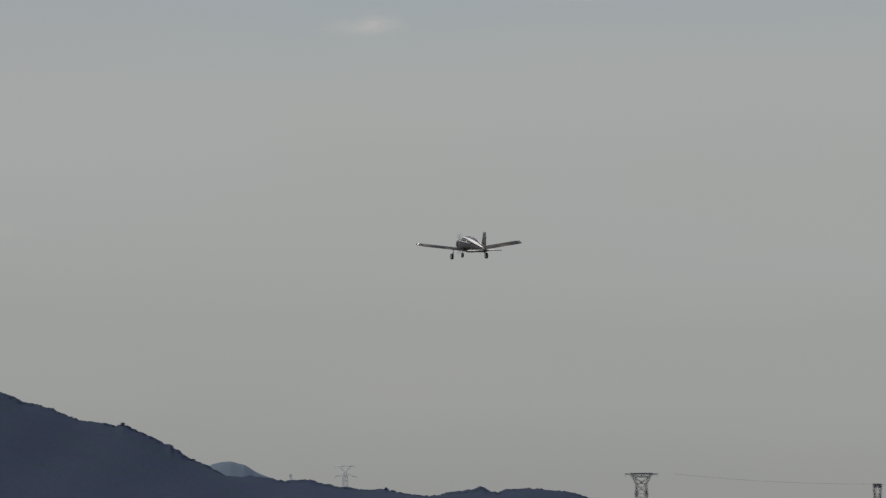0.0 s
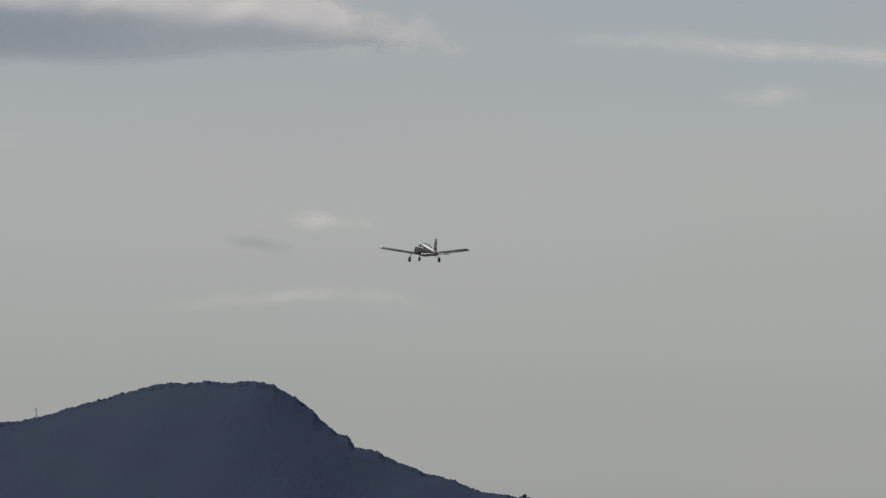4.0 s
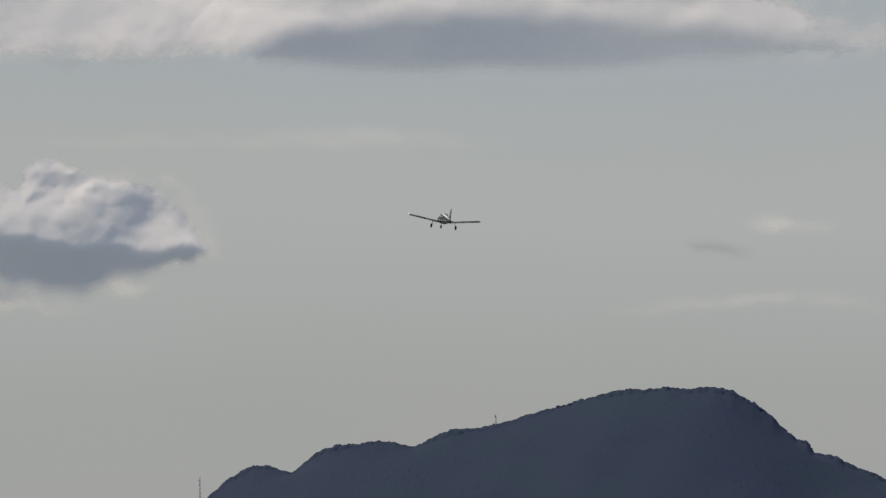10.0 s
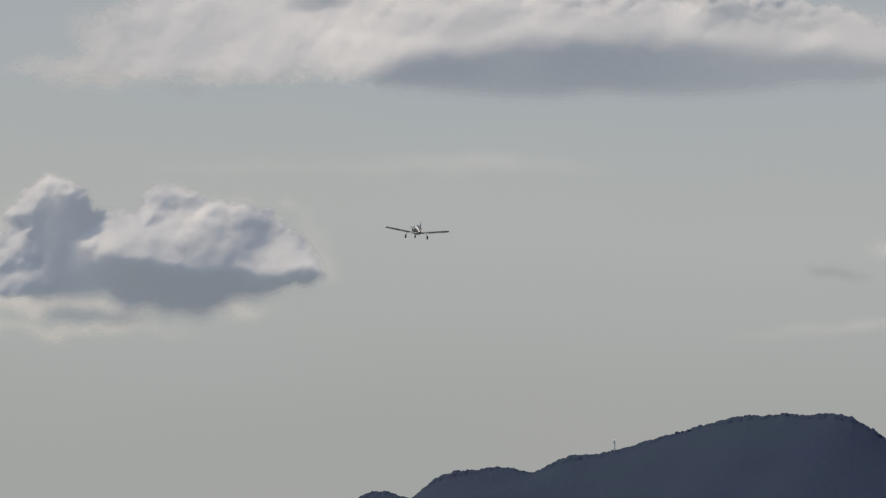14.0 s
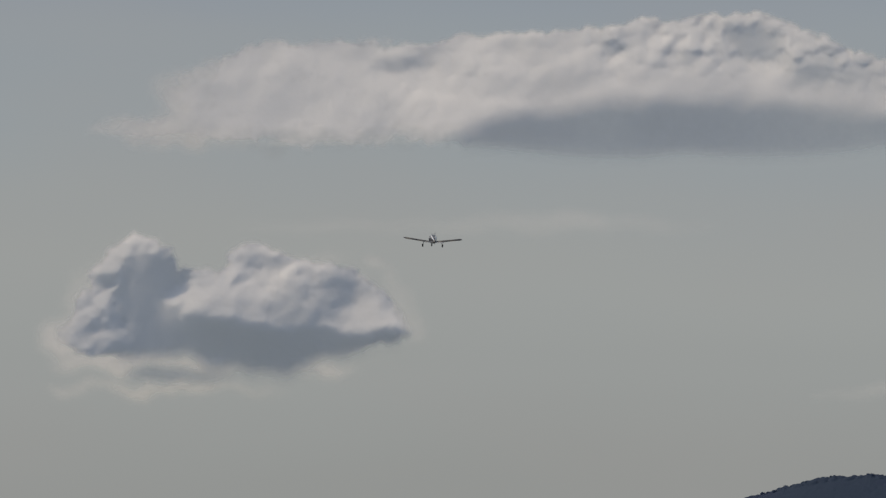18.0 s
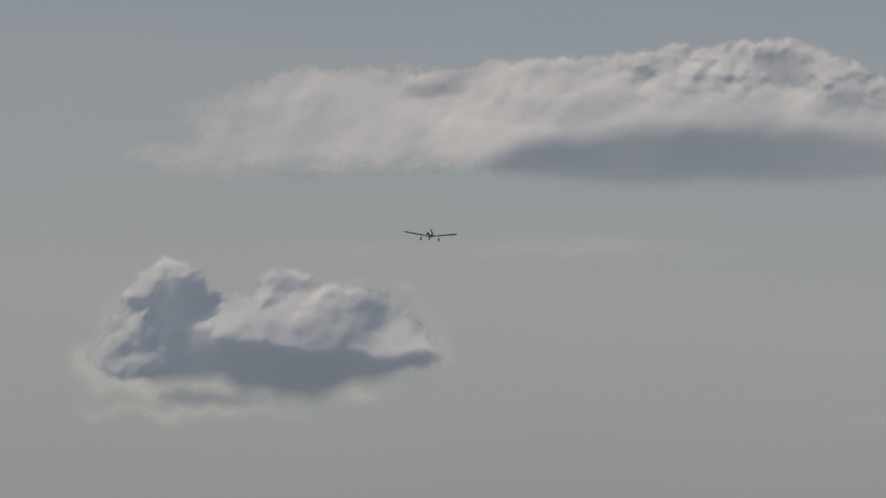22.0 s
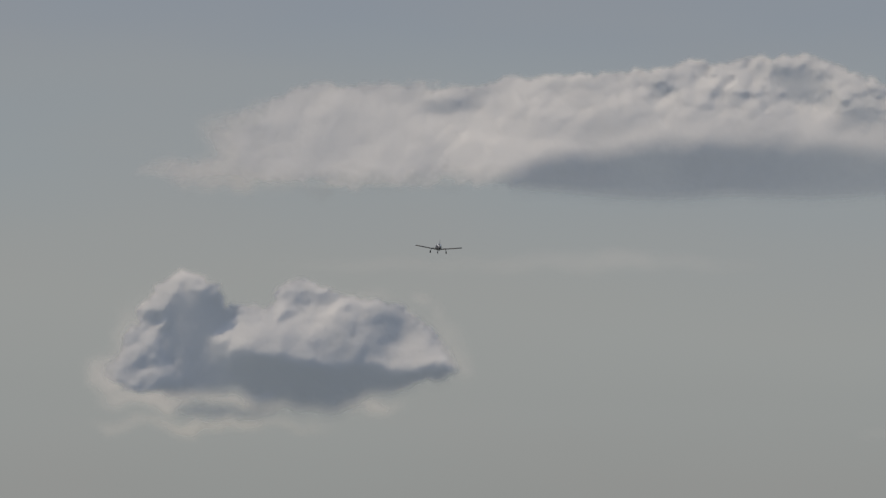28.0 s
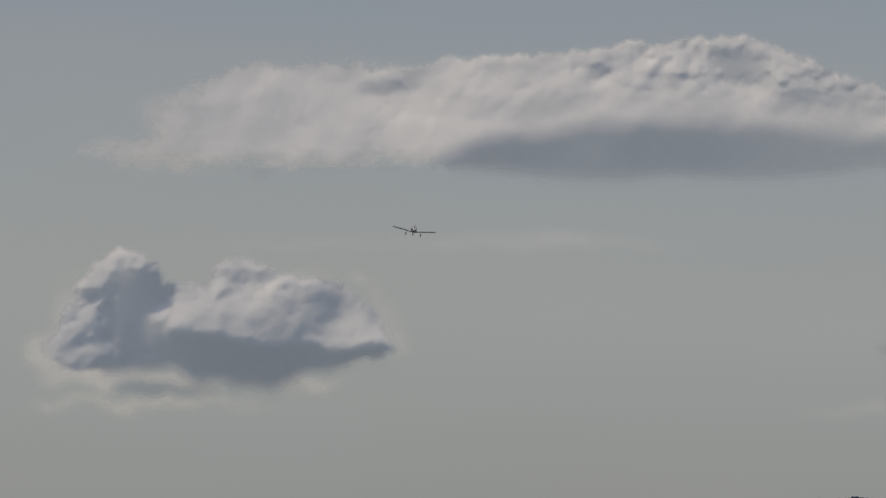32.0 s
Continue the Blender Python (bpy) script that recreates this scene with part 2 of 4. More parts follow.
# ---- ground, hills ----
def build_ground():
    n = 40
    xs, ys = np.linspace(-4500, 4500, n), np.linspace(-2500, 4990, n)
    gx, gy = np.meshgrid(xs, ys)
    rise = 0.8 * np.sin(gx / 310) * np.cos(gy / 270) * np.clip(np.hypot(gx, gy) / 900 - 0.3, 0, 1)
    v = np.stack([gx, gy, rise - 0.4 * (np.hypot(gx, gy) > 300)], -1).reshape(-1, 3)
    i = (np.arange(n - 1)[:, None] * n + np.arange(n - 1)).ravel()
    ob = new("ground", mesh_of("ground", v, np.stack([i, i + 1, i + n + 1, i + n], 1), GRASS))
    tagged(ob, "flat mown grass of the airfield reaching to the hills", "ground", kind="structure")


HILL_FAR = 3800.0
# direction and height of the ridge line, in arc units
RIDGE_LOW = [(-900, -498), (-400, -464), (-261, -443), (-246, -437), (-216, -429), (-186, -426), (-146, -423), (-106, -427), (-101, -433), (-84, -431), (-66, -423),
             (-50, -429), (-16, -432), (9, -439), (44, -439), (104, -425), (134, -428), (184, -425), (214, -417), (234, -411), (262, -411),
             (279, -413), (300, -407), (342, -402), (354, -405), (384, -403), (414, -386), (439, -376), (456, -370), (464, -361), (476, -356),
             (482, -347), (494, -347), (509, -338), (529, -327), (544, -321), (566, -311), (579, -313), (604, -308), (645, -303), (689, -284),
             (714, -276), (742, -274), (764, -263), (795, -251), (815, -242), (827, -233), (855, -228), (869, -227)]
RIDGE_HIGH = [(875, -214), (880, -206), (898, -204), (910, -192), (923, -182), (930, -174), (940, -159), (960, -148), (975, -136), (995, -126),
              (1010, -116), (1040, -110), (1095, -112), (1130, -108), (1165, -113), (1195, -113), (1245, -122), (1285, -132), (1330, -145),
              (1360, -154), (1410, -170), (1440, -175), (1470, -182), (1510, -184), (1545, -200), (1560, -207), (1575, -213), (1590, -211),
              (1610, -203), (1640, -202), (1680, -210), (1715, -211), (1750, -226), (1770, -244), (1790, -261), (1810, -254), (1838, -244),
              (1860, -245), (1886, -260), (1912, -277), (1960, -322), (2100, -402), (2400, -522)]
RIDGE = np.array(RIDGE_LOW + RIDGE_HIGH, float)


def ridge_height(a):
    return np.interp(a, RIDGE[:, 0], RIDGE[:, 1])


RIDGE_SOFT = np.convolve(np.interp(np.arange(-1500, 3000, 10.0), RIDGE[:, 0], RIDGE[:, 1]), np.hanning(31) / np.hanning(31).sum(), "same")


def hill_surface(a, d, far=HILL_FAR, deep=260.0):
    """Places on the hill: a arc units to the left, d metres before (or, below zero, behind) its ridge."""
    s = np.clip(np.where(d > 0, d / deep, -d / 420), 0, 1)
    soft = np.clip(s * 9, 0, 1)
    ridge = ridge_height(a) * (1 - soft) + np.interp(a, np.arange(-1500, 3000, 10.0), RIDGE_SOFT) * soft
    top = EYE[2] + far * np.sin((ridge + LEVEL) / ARC)
    fold = np.sin(a / 61 + d / 55) * 0.7 + np.sin(a / 27 - d / 30 + 1.3) * 0.4 + np.sin(a / 140 + d / 70 + 0.5) * 1.2
    z = top * (1 - s ** 1.15) + fold * np.clip(s * 6, 0, 1) * np.clip((1 - s) * 2, 0, 1)
    dist = far - d
    return np.stack([-np.sin(a / ARC) * dist, np.cos(a / ARC) * dist, z], -1)


def crowns(places, radii, rng, detail, squat=1.0):
    """One array of leafy tree crowns, each an uneven lump of its own."""
    bm = bmesh.new()
    bmesh.ops.create_icosphere(bm, subdivisions=detail, radius=1)
    base = np.array([v.co for v in bm.verts])
    tri = np.array([[v.index for v in f.verts] for f in bm.faces])
    bm.free()
    n, k = len(places), len(base)
    swell = 1 + rng.uniform(-0.20, 0.24, (n, k))
    turn = rng.uniform(0, 6.28, n)
    c, s = np.cos(turn)[:, None], np.sin(turn)[:, None]
    x, y, z = base[:, 0] * swell, base[:, 1] * swell, base[:, 2] * swell
    tall = rng.uniform(0.75, 1.25, n)[:, None] * squat
    v = np.stack([(x * c - y * s) * radii[:, None], (x * s + y * c) * radii[:, None], z * radii[:, None] * tall], -1) + places[:, None]
    return v.reshape(-1, 3), (tri[None] + (np.arange(n) * k)[:, None, None]).reshape(-1, 3)


def build_hill():
    a, d = np.meshgrid(np.linspace(-900, 2400, 500), np.linspace(-420, 260, 90))
    low = hill_surface(a, d).reshape(-1, 3)
    low[:, 2] -= 2.5
    i = (np.arange(89)[:, None] * 500 + np.arange(499)).ravel()
    hill = new("wooded_hill", mesh_of("wooded_hill", low, np.stack([i, i + 1, i + 501, i + 500], 1), HAZED_WOODS))
    tagged(hill, "dark wooded hill with a rounded summit, blue haze put into its colour", "hill", kind="structure")
    # the closed canopy: rounded tree tops side by side, of uneven height
    rng = np.random.default_rng(5)
    cols, rows = 1800, 230
    a, d = np.meshgrid(np.linspace(-460, 2100, cols), np.linspace(-10, 196, rows))
    v = hill_surface(a, d).reshape(-1, 3)
    canopy = np.full((rows, cols), -0.3)
    wide, deep = 2560.0 / cols * HILL_FAR / ARC, 206.0 / rows
    clump = np.clip(0.5 + 1.1 * fractal((4, cols), 60, 3, rng)[1], 0.05, 1)     # where taller trees stand together
    for k in range(28500):
        skyline = k < 2800
        i0, j0 = rng.integers(7, 18) if skyline else rng.integers(8, rows - 8), rng.integers(12, cols - 12)
        r = rng.uniform(0.5, 0.9 + 1.3 * clump[j0]) if skyline else rng.uniform(1.3, 2.6)
        ci, cj = int(r / deep) + 1, int(r / wide) + 1
        ia, ib, ja, jb = max(i0 - ci, 0), i0 + ci + 1, max(j0 - cj, 0), j0 + cj + 1
        yy, xx = np.mgrid[ia:min(ib, rows), ja:min(jb, cols)]
        q = ((yy - i0) * deep / r) ** 2 + ((xx - j0) * wide / r) ** 2
        head = rng.uniform(-0.3, 0.3 + 1.0 * clump[j0]) if skyline else rng.uniform(-0.09, 0.0)
        win = canopy[ia:ib, ja:jb]
        canopy[ia:ib, ja:jb] = np.maximum(win, head - (0.32 if skyline else 0.05) * r * q)
    canopy += 0.09 * fractal(canopy.shape, 5, 3, rng)
    v[:, 2] += canopy.ravel()
    i = (np.arange(rows - 1)[:, None] * cols + np.arange(cols - 1)).ravel()
    quad = np.concatenate([np.stack([i, i + 1, i + cols + 1], 1), np.stack([i, i + cols + 1, i + cols], 1)])
    # single crowns that stand out along the skyline
    n = 420
    along = np.concatenate([rng.uniform(-300, 1930, n - 140), rng.uniform(850, 1010, 80), rng.uniform(440, 560, 60)])
    p = hill_surface(along, rng.uniform(-3, 4, n))
    r = rng.uniform(0.45, 1.25, n)
    p[:, 2] += r * rng.uniform(-0.9, -0.15, n)
    v2, f2 = crowns(p, r, rng, 2)
    wood = new("hill_woodland", mesh_of("hill_woodland", np.concatenate([v, v2]), np.concatenate([quad, f2 + len(v)]), HAZED_WOODS))
    tagged(wood, "dense dark deciduous woodland covering the hill, tinted haze blue", "woodland", kind="stuff")


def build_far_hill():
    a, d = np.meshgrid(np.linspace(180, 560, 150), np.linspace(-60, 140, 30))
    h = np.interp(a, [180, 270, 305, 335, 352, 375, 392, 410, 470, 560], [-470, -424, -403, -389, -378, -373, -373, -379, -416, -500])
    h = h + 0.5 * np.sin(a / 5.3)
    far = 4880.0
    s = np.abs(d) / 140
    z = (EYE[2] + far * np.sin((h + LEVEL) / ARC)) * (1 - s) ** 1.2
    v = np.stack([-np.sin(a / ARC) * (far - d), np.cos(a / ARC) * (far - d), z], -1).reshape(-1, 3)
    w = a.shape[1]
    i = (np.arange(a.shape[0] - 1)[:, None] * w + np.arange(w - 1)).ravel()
    ob = new("distant_hill", mesh_of("distant_hill", v, np.stack([i, i + 1, i + w + 1, i + w], 1), FAR_HAZED_WOODS))
    tagged(ob, "distant hilltop behind the wooded ridge, pale blue-grey haze in its colour", "hill", kind="structure")


build_ground()
build_hill()
build_far_hill()


# ---- clouds ----
CLOUD_FAR = 4700.0
RISE = 0.5                       # arc units that the clouds rise in a second
DRIFTING = []


def cover_of(puffs, wx, wz):
    """How much of the sky a heap of puffs (x, z, half width, half height, density) covers."""
    clear = np.ones(wx.shape)
    for x, z, rx, rz, dens in puffs:
        q = ((wx - x) / rx) ** 2 + ((wz - z) / rz) ** 2
        soft = np.clip((1.25 - q) / (0.5 if dens > 0.9 else 1.2), 0, 1)
        clear *= 1 - dens * soft * soft * (3 - 2 * soft)
    return 1 - clear


def step_up(v, wide):
    """A soft step from 0 to 1 round zero."""
    s = np.clip(v / wide + 0.5, 0, 1)
    return s * s * (3 - 2 * s)


def slopes_to_depth(lean, side, step, loose):
    """The surface whose slope upwards is nearest to lean and sideways to side; loose: how little the sideways slope counts."""
    rows, cols = lean.shape
    pad = ((60, 60), (60, 60))
    q, p = np.pad(lean, pad, "edge"), np.pad(side, pad, "edge")
    mean = q.mean()
    kz = 2j * np.pi * np.fft.fftfreq(q.shape[0], step)[:, None]
    kx = 2j * np.pi * np.fft.fftfreq(q.shape[1], step)[None]
    stiff = loose + 0.6 * np.exp(-(np.abs(kx) * 80) ** 2)          # the cloud as a whole does not swing to one side
    low = np.abs(kz) ** 2 + stiff * np.abs(kx) ** 2
    low[0, 0] = 1
    d = (np.conj(kz) * np.fft.fft2(q - mean) + stiff * np.conj(kx) * np.fft.fft2(p)) / low
    d[0, 0] = 0
    z = np.arange(rows)[:, None] * step
    d = np.fft.ifft2(d).real[60:60 + rows, 60:60 + cols] + mean * z
    return d


# how far a face must lean back to catch that share of the sun
LEANS = np.linspace(0.0, 3.0, 200)
CATCH = (math.sin(radians(SUN_ELEVATION)) * LEANS - 0.25) / np.sqrt(1 + LEANS ** 2)


def knobs(shape, size, step, rng, count):
    """Round billows of about that size, side by side: heights from 0 to 1."""
    out = np.zeros(shape)
    rows, cols = shape
    for _ in range(count):
        r = size * rng.uniform(0.6, 1.3)
        c = int(r / step) + 1
        i, j = rng.integers(0, rows), rng.integers(0, cols)
        i0, i1, j0, j1 = max(i - c, 0), min(i + c + 1, rows), max(j - c, 0), min(j + c + 1, cols)
        yy, xx = np.mgrid[i0:i1, j0:j1]
        q = ((yy - i) ** 2 * 1.3 + (xx - j) ** 2) * (step / r) ** 2
        out[i0:i1, j0:j1] = np.maximum(out[i0:i1, j0:j1], np.sqrt(np.clip(1 - q, 0, 1)) * r / size)
    return out


def skins(cloud, gx, gz, far, sheets):
    """Links the sheets (part, mesh name, depth towards the eye, cover, flipped, material) of one cloud as its parts."""
    rows, cols = gx.shape
    i = (np.arange(rows - 1)[:, None] * cols + np.arange(cols - 1)).ravel()
    quad = np.stack([i, i + 1, i + cols + 1, i + cols], 1)
    joined = {}
    for kind, y, c, flipped, mat in sheets:
        joined.setdefault(kind, []).append((y, c, flipped, mat))
    for kind, layers in joined.items():
        vs, fs, cs = [], [], []
        for k, (y, c, flipped, mat) in enumerate(layers):
            q = quad[c.ravel()[quad].max(1) > 0.012]
            fs.append((q[:, ::-1] if flipped else q) + k * rows * cols)
            vs.append(np.stack([gx, y, gz], -1).reshape(-1, 3))
            cs.append(c.ravel())
        me = mesh_of(kind, np.concatenate(vs) * (far / ARC), np.concatenate(fs), layers[0][3])
        me.attributes.new("cover", "FLOAT", "POINT").data.foreach_set("value", np.concatenate(cs).astype(np.float32))
        ob = new(kind, me)
        ob.parent = cloud
        tagged(ob, "thin torn vapour round the edge" if kind == "fringe" else "")


def build_cloud(name, label, at, size, puffs, fringe, belly, hollows, seed, step=2.0, warp=9.0, gain=lambda x: 0.62, dark=-0.12, blend=24.0, ragged=8.0, lumps=4.0, fine=1.0,
                crisp=lambda x: 0.4, feather=4.0, loose=0.3, calm=0.4, lumpy=None, airy=None, torn_belly=1.0, trail=1.2, rise=RISE, mellow=1.6, uneven=0.22, far=CLOUD_FAR, when=16.5):
    """A heaped cloud as a closed skin. Its sunny slopes lean back from the eye over the belly line, below which the flat shaded base begins;
    hollows (x, z, half width, half height, strength) are steep shaded faces between the heads (strength below zero: a sunny ledge)."""
    rng = np.random.default_rng(seed)
    x0, x1, z0, z1 = size
    gx, gz = np.meshgrid(np.arange(x0, x1 + step, step), np.arange(z0, z1 + step, step))

    def curl(cell, octaves):
        return fractal(gx.shape, cell / step, octaves, rng)

    # billowing edges: the outline and the shaded faces are scalloped alike
    area = gx.size * step * step
    puffy = knobs(gx.shape, 19, step, rng, int(area / 220)) - 0.7
    small = knobs(gx.shape, 9, step, rng, int(area / 50)) - 0.7
    wx = gx + warp * curl(44, 4) + 0.5 * warp * curl(14, 3) + ragged * 0.6 * curl(18, 3)
    wz = gz + warp * 0.8 * curl(40, 4) + 0.4 * warp * curl(14, 3) - ragged * (puffy + 0.25 * small)
    tame = 1 - calm * step_up(belly(gx) - 25 - gz, 30)             # the base has a calmer edge
    cover = cover_of(puffs, gx + (wx - gx) * tame, gz + (wz - gz) * tame)
    sunny = step_up(gz + (wz - gz) * torn_belly - belly(wx) + (1 - torn_belly) * 14 * curl(70, 3), blend)
    for x, z, rx, rz, power in hollows:
        q = ((gx + 1.7 * (wx - gx) - x) / rx) ** 2 + ((gz + 1.5 * (wz - gz) - z) / rz) ** 2
        spot = 1 - step_up(q - 1, 1.7)
        sunny = sunny * (1 - power * spot) if power > 0 else sunny - power * spot * (1 - sunny)
    sunny = np.clip(sunny * (1 - uneven * 0.5 + uneven * curl(60, 4) * 0.9) + 0.05 * curl(30, 3), 0, 1.15)
    sunny = blurred(sunny, mellow / step)
    depth = slopes_to_depth(-np.interp(dark + (gain(gx) - dark) * sunny, CATCH, LEANS), np.zeros(gx.shape), step, loose)
    depth -= depth[cover > 0.5].mean()
    heads = knobs(gx.shape, 26, step, rng, int(area / 520)) * 1.8 + 0.6 * knobs(gx.shape, 12, step, rng, int(area / 110))
    depth += lumps * np.clip(sunny, 0.1, 1) * blurred(heads, 2.0 / step) * (1 if lumpy is None else lumpy(gx)) * step_up(gz - belly(gx) - 45, 60)
    depth = blurred(depth, 0.8) + fine * (0.4 + 0.6 * sunny) * curl(20, 3)
    cover = blurred(np.clip((cover - crisp(gx)) / (0.96 - crisp(gx)), 0, 1), feather / step)
    border = np.clip(np.minimum.reduce([gx - x0, x1 - gx, gz - z0, z1 - gz]) / 14, 0, 1)
    low = step_up(belly(gx) - 30 - gz, 40)                         # the base melts away more softly than the heads
    cover = cover * (1 - low) + blurred(cover, 9 / step) * low
    if airy:
        cover *= 1 - airy(gx) * np.clip(1 - blurred(sunny, 3), 0, 1)         # the base is thin enough to let the sky through
    cover *= border
    solid = blurred(np.clip((cover - 0.6) / 0.4, 0, 1), 4)
    back = -depth + 3 + solid * (25 + np.maximum(depth - depth.min(), 0) * 0.6)
    cloud = new(name)
    cloud.matrix_world = facing(*at, far)
    sheets = [("body", -depth, cover, False, VAPOUR), ("body", back, np.clip((cover - 0.85) / 0.15, 0, 1), True, VAPOUR)]
    if fringe:
        torn = cover_of(fringe, gx + 26 * curl(60, 3), gz + 18 * curl(44, 3))
        sheets.append(("fringe", 40 + trail * (gz - z0) + 3 * curl(50, 3), 0.85 * border * blurred(torn, 6.0 / step), False, THIN_VAPOUR))
    skins(cloud, gx, gz, far, sheets)
    DRIFTING.append((cloud, at, far, when, rise))
    return tagged(cloud, label, "cloud", "clouds")


def build_wisp(label, at, half, tall, dens, bend, tilt, sunny, seed, when, far=CLOUD_FAR - 350):
    """A thin streak of vapour: one torn sheet that leans back into the sun, or forwards out of it."""
    rng = np.random.default_rng(seed)
    step = 3.0
    gx, gz = np.meshgrid(np.arange(-half * 1.5 - 20, half * 1.5 + 23, step), np.arange(-tall * 4 - 20, tall * 4 + 23, step))
    puffs = [(half * k / 3, -bend * (k / 3) ** 2 - tilt * k / 3, half * 0.42, tall * (1 - abs(k) * 0.13) * rng.uniform(0.7, 1.15), dens * (1 - abs(k) * 0.12) * rng.uniform(0.7, 1.2)) for k in range(-3, 4)]
    c = cover_of(puffs, gx + 24 * fractal(gx.shape, 20, 3, rng), gz + 9 * fractal(gx.shape, 18, 3, rng)) * (1 + 0.35 * fractal(gx.shape, 14, 2, rng))
    y = (2.6 if sunny else -1.0) * (gz + tall * 2.5) + 4 * fractal(gx.shape, 16, 4, rng)
    border = np.clip(np.minimum.reduce([gx - gx.min(), gx.max() - gx, gz - gz.min(), gz.max() - gz]) / 20, 0, 1)
    cloud = new("cloud_wisp")
    cloud.matrix_world = facing(*at, far)
    skins(cloud, gx, gz, far, [("streak", y, np.clip(blurred(c * border, 2.0), 0, 1), False, THIN_VAPOUR if sunny else SHADED_VAPOUR)])
    DRIFTING.append((cloud, at, far, when, RISE))
    return tagged(cloud, label, "cloud", "clouds")


def line(points):
    xs, zs = [p[0] for p in points], [p[1] for p in points]
    return lambda x: np.interp(x, xs, zs)


# the small cumulus: a dark tower, a sunny shoulder and a flat base
CUMULUS = [(-166, 62, 68, 68, 1), (-205, 40, 55, 58, 1), (-245, -18, 44, 52, 1), (-278, -44, 44, 32, 0.9), (-150, -30, 130, 54, 1), (-82, 40, 26, 24, 1), (-20, 10, 110, 56, 1),
           (42, 80, 48, 38, 1), (20, 40, 60, 40, 1), (120, 42, 80, 46, 1), (165, 38, 60, 40, 1), (205, 0, 80, 48, 1), (256, -24, 62, 40, 0.9), (215, 30, 52, 34, 0.8), (60, -45, 250, 45, 1), (45, -80, 125, 37, 0.97), (-180, -63, 110, 30, 0.95),
           (-95, -122, 96, 9, 0.95), (-200, -112, 50, 6, 0.4)]
CUMULUS_FRINGE = [(-300, -50, 60, 44, 0.7), (-262, 20, 44, 64, 0.36), (330, -36, 40, 28, 0.28), (-120, -142, 200, 13, 0.55), (-215, -98, 120, 20, 0.7), (-80, -104, 90, 16, 0.55), (-300, -152, 40, 8, 0.4),
                  (258, 90, 30, 8, 0.4), (294, 66, 10, 28, 0.25), (304, 8, 30, 46, 0.22), (150, -108, 80, 18, 0.5), (130, 92, 90, 14, 0.22)]
CUMULUS_HOLLOWS = [(-144, 58, 58, 40, 1), (-146, 20, 54, 46, 1), (-112, 48, 34, 28, 1), (-182, 34, 30, 36, 0.7), (-140, -26, 56, 34, 1), (-226, -46, 36, 34, -0.8), (-250, -20, 24, 30, -0.6), (-228, 42, 16, 14, 0.5), (-285, -76, 60, 12, 0.3), (-236, -30, 22, 20, 0.3), (-92, 14, 34, 12, -0.9),
                   (54, 76, 38, 16, 0.45), (14, 47, 18, 13, 0.22), (94, 6, 32, 32, 0.32), (190, 18, 50, 28, 0.4), (222, 40, 28, 14, 0.2), (130, 56, 30, 11, 0.2), (140, -22, 52, 14, 0.4),
                   (230, -20, 30, 12, 0.12), (-40, -92, 36, 10, -0.55)]
build_cloud("cumulus_cloud", "small heaped cumulus with a dark tower and bright edges", (2255, 185), (-420, 420, -200, 180), CUMULUS, CUMULUS_FRINGE,
            line([(-420, -130), (-300, -110), (-240, -86), (-190, -40), (-110, -12), (-20, -17), (50, -35), (130, -35), (180, -42), (420, -48)]), CUMULUS_HOLLOWS, 11, far=CLOUD_FAR - 250, rise=0.9, lumps=2.0, ragged=11.0, feather=3.0, loose=0.16, dark=-0.25, gain=lambda x: 0.54, uneven=0.18, trail=2.1, calm=0.1)

# the long bank: bright heads over a flat shaded base, thinning out into streaks at both ends
BANK = [(-770, 2, 62, 38, 0.6), (-850, -58, 100, 22, 0.55), (-680, 0, 130, 76, 0.85), (-600, 20, 120, 72, 0.92), (-470, 20, 150, 80, 0.95), (-360, 20, 130, 70, 1), (-330, 58, 46, 38, 1), (-240, 30, 130, 80, 1), (-130, 40, 130, 80, 1), (-30, 48, 110, 76, 1), (40, 84, 56, 56, 1),
        (100, 70, 90, 66, 1), (160, 92, 64, 56, 1), (228, 98, 58, 54, 1), (290, 72, 76, 60, 1), (345, 46, 76, 60, 1), (410, 26, 80, 56, 1), (500, 4, 110, 44, 1), (590, -24, 120, 34, 0.95), (150, 20, 200, 60, 1), (320, 6, 200, 50, 1),
        (-480, -46, 260, 50, 0.9), (-690, -54, 150, 36, 0.7), (-220, -56, 160, 52, 0.9), (0, -55, 250, 56, 0.93), (260, -55, 240, 54, 0.93), (440, -57, 220, 46, 0.9), (600, -60, 170, 30, 0.85), (720, -68, 110, 16, 0.75)]
BANK_FRINGE = [(-880, -56, 90, 18, 0.6), (-800, -66, 90, 22, 0.6), (-780, 8, 60, 34, 0.55), (-740, -40, 110, 44, 0.5), (-560, -80, 260, 16, 0.22), (-700, 40, 70, 26, 0.4), (620, 6, 110, 18, 0.75), (710, -24, 90, 17, 0.8), (790, -50, 80, 16, 0.75), (850, -72, 60, 12, 0.6),
               (740, 30, 90, 8, 0.5), (560, 34, 120, 16, 0.5), (700, -84, 150, 10, 0.3)]
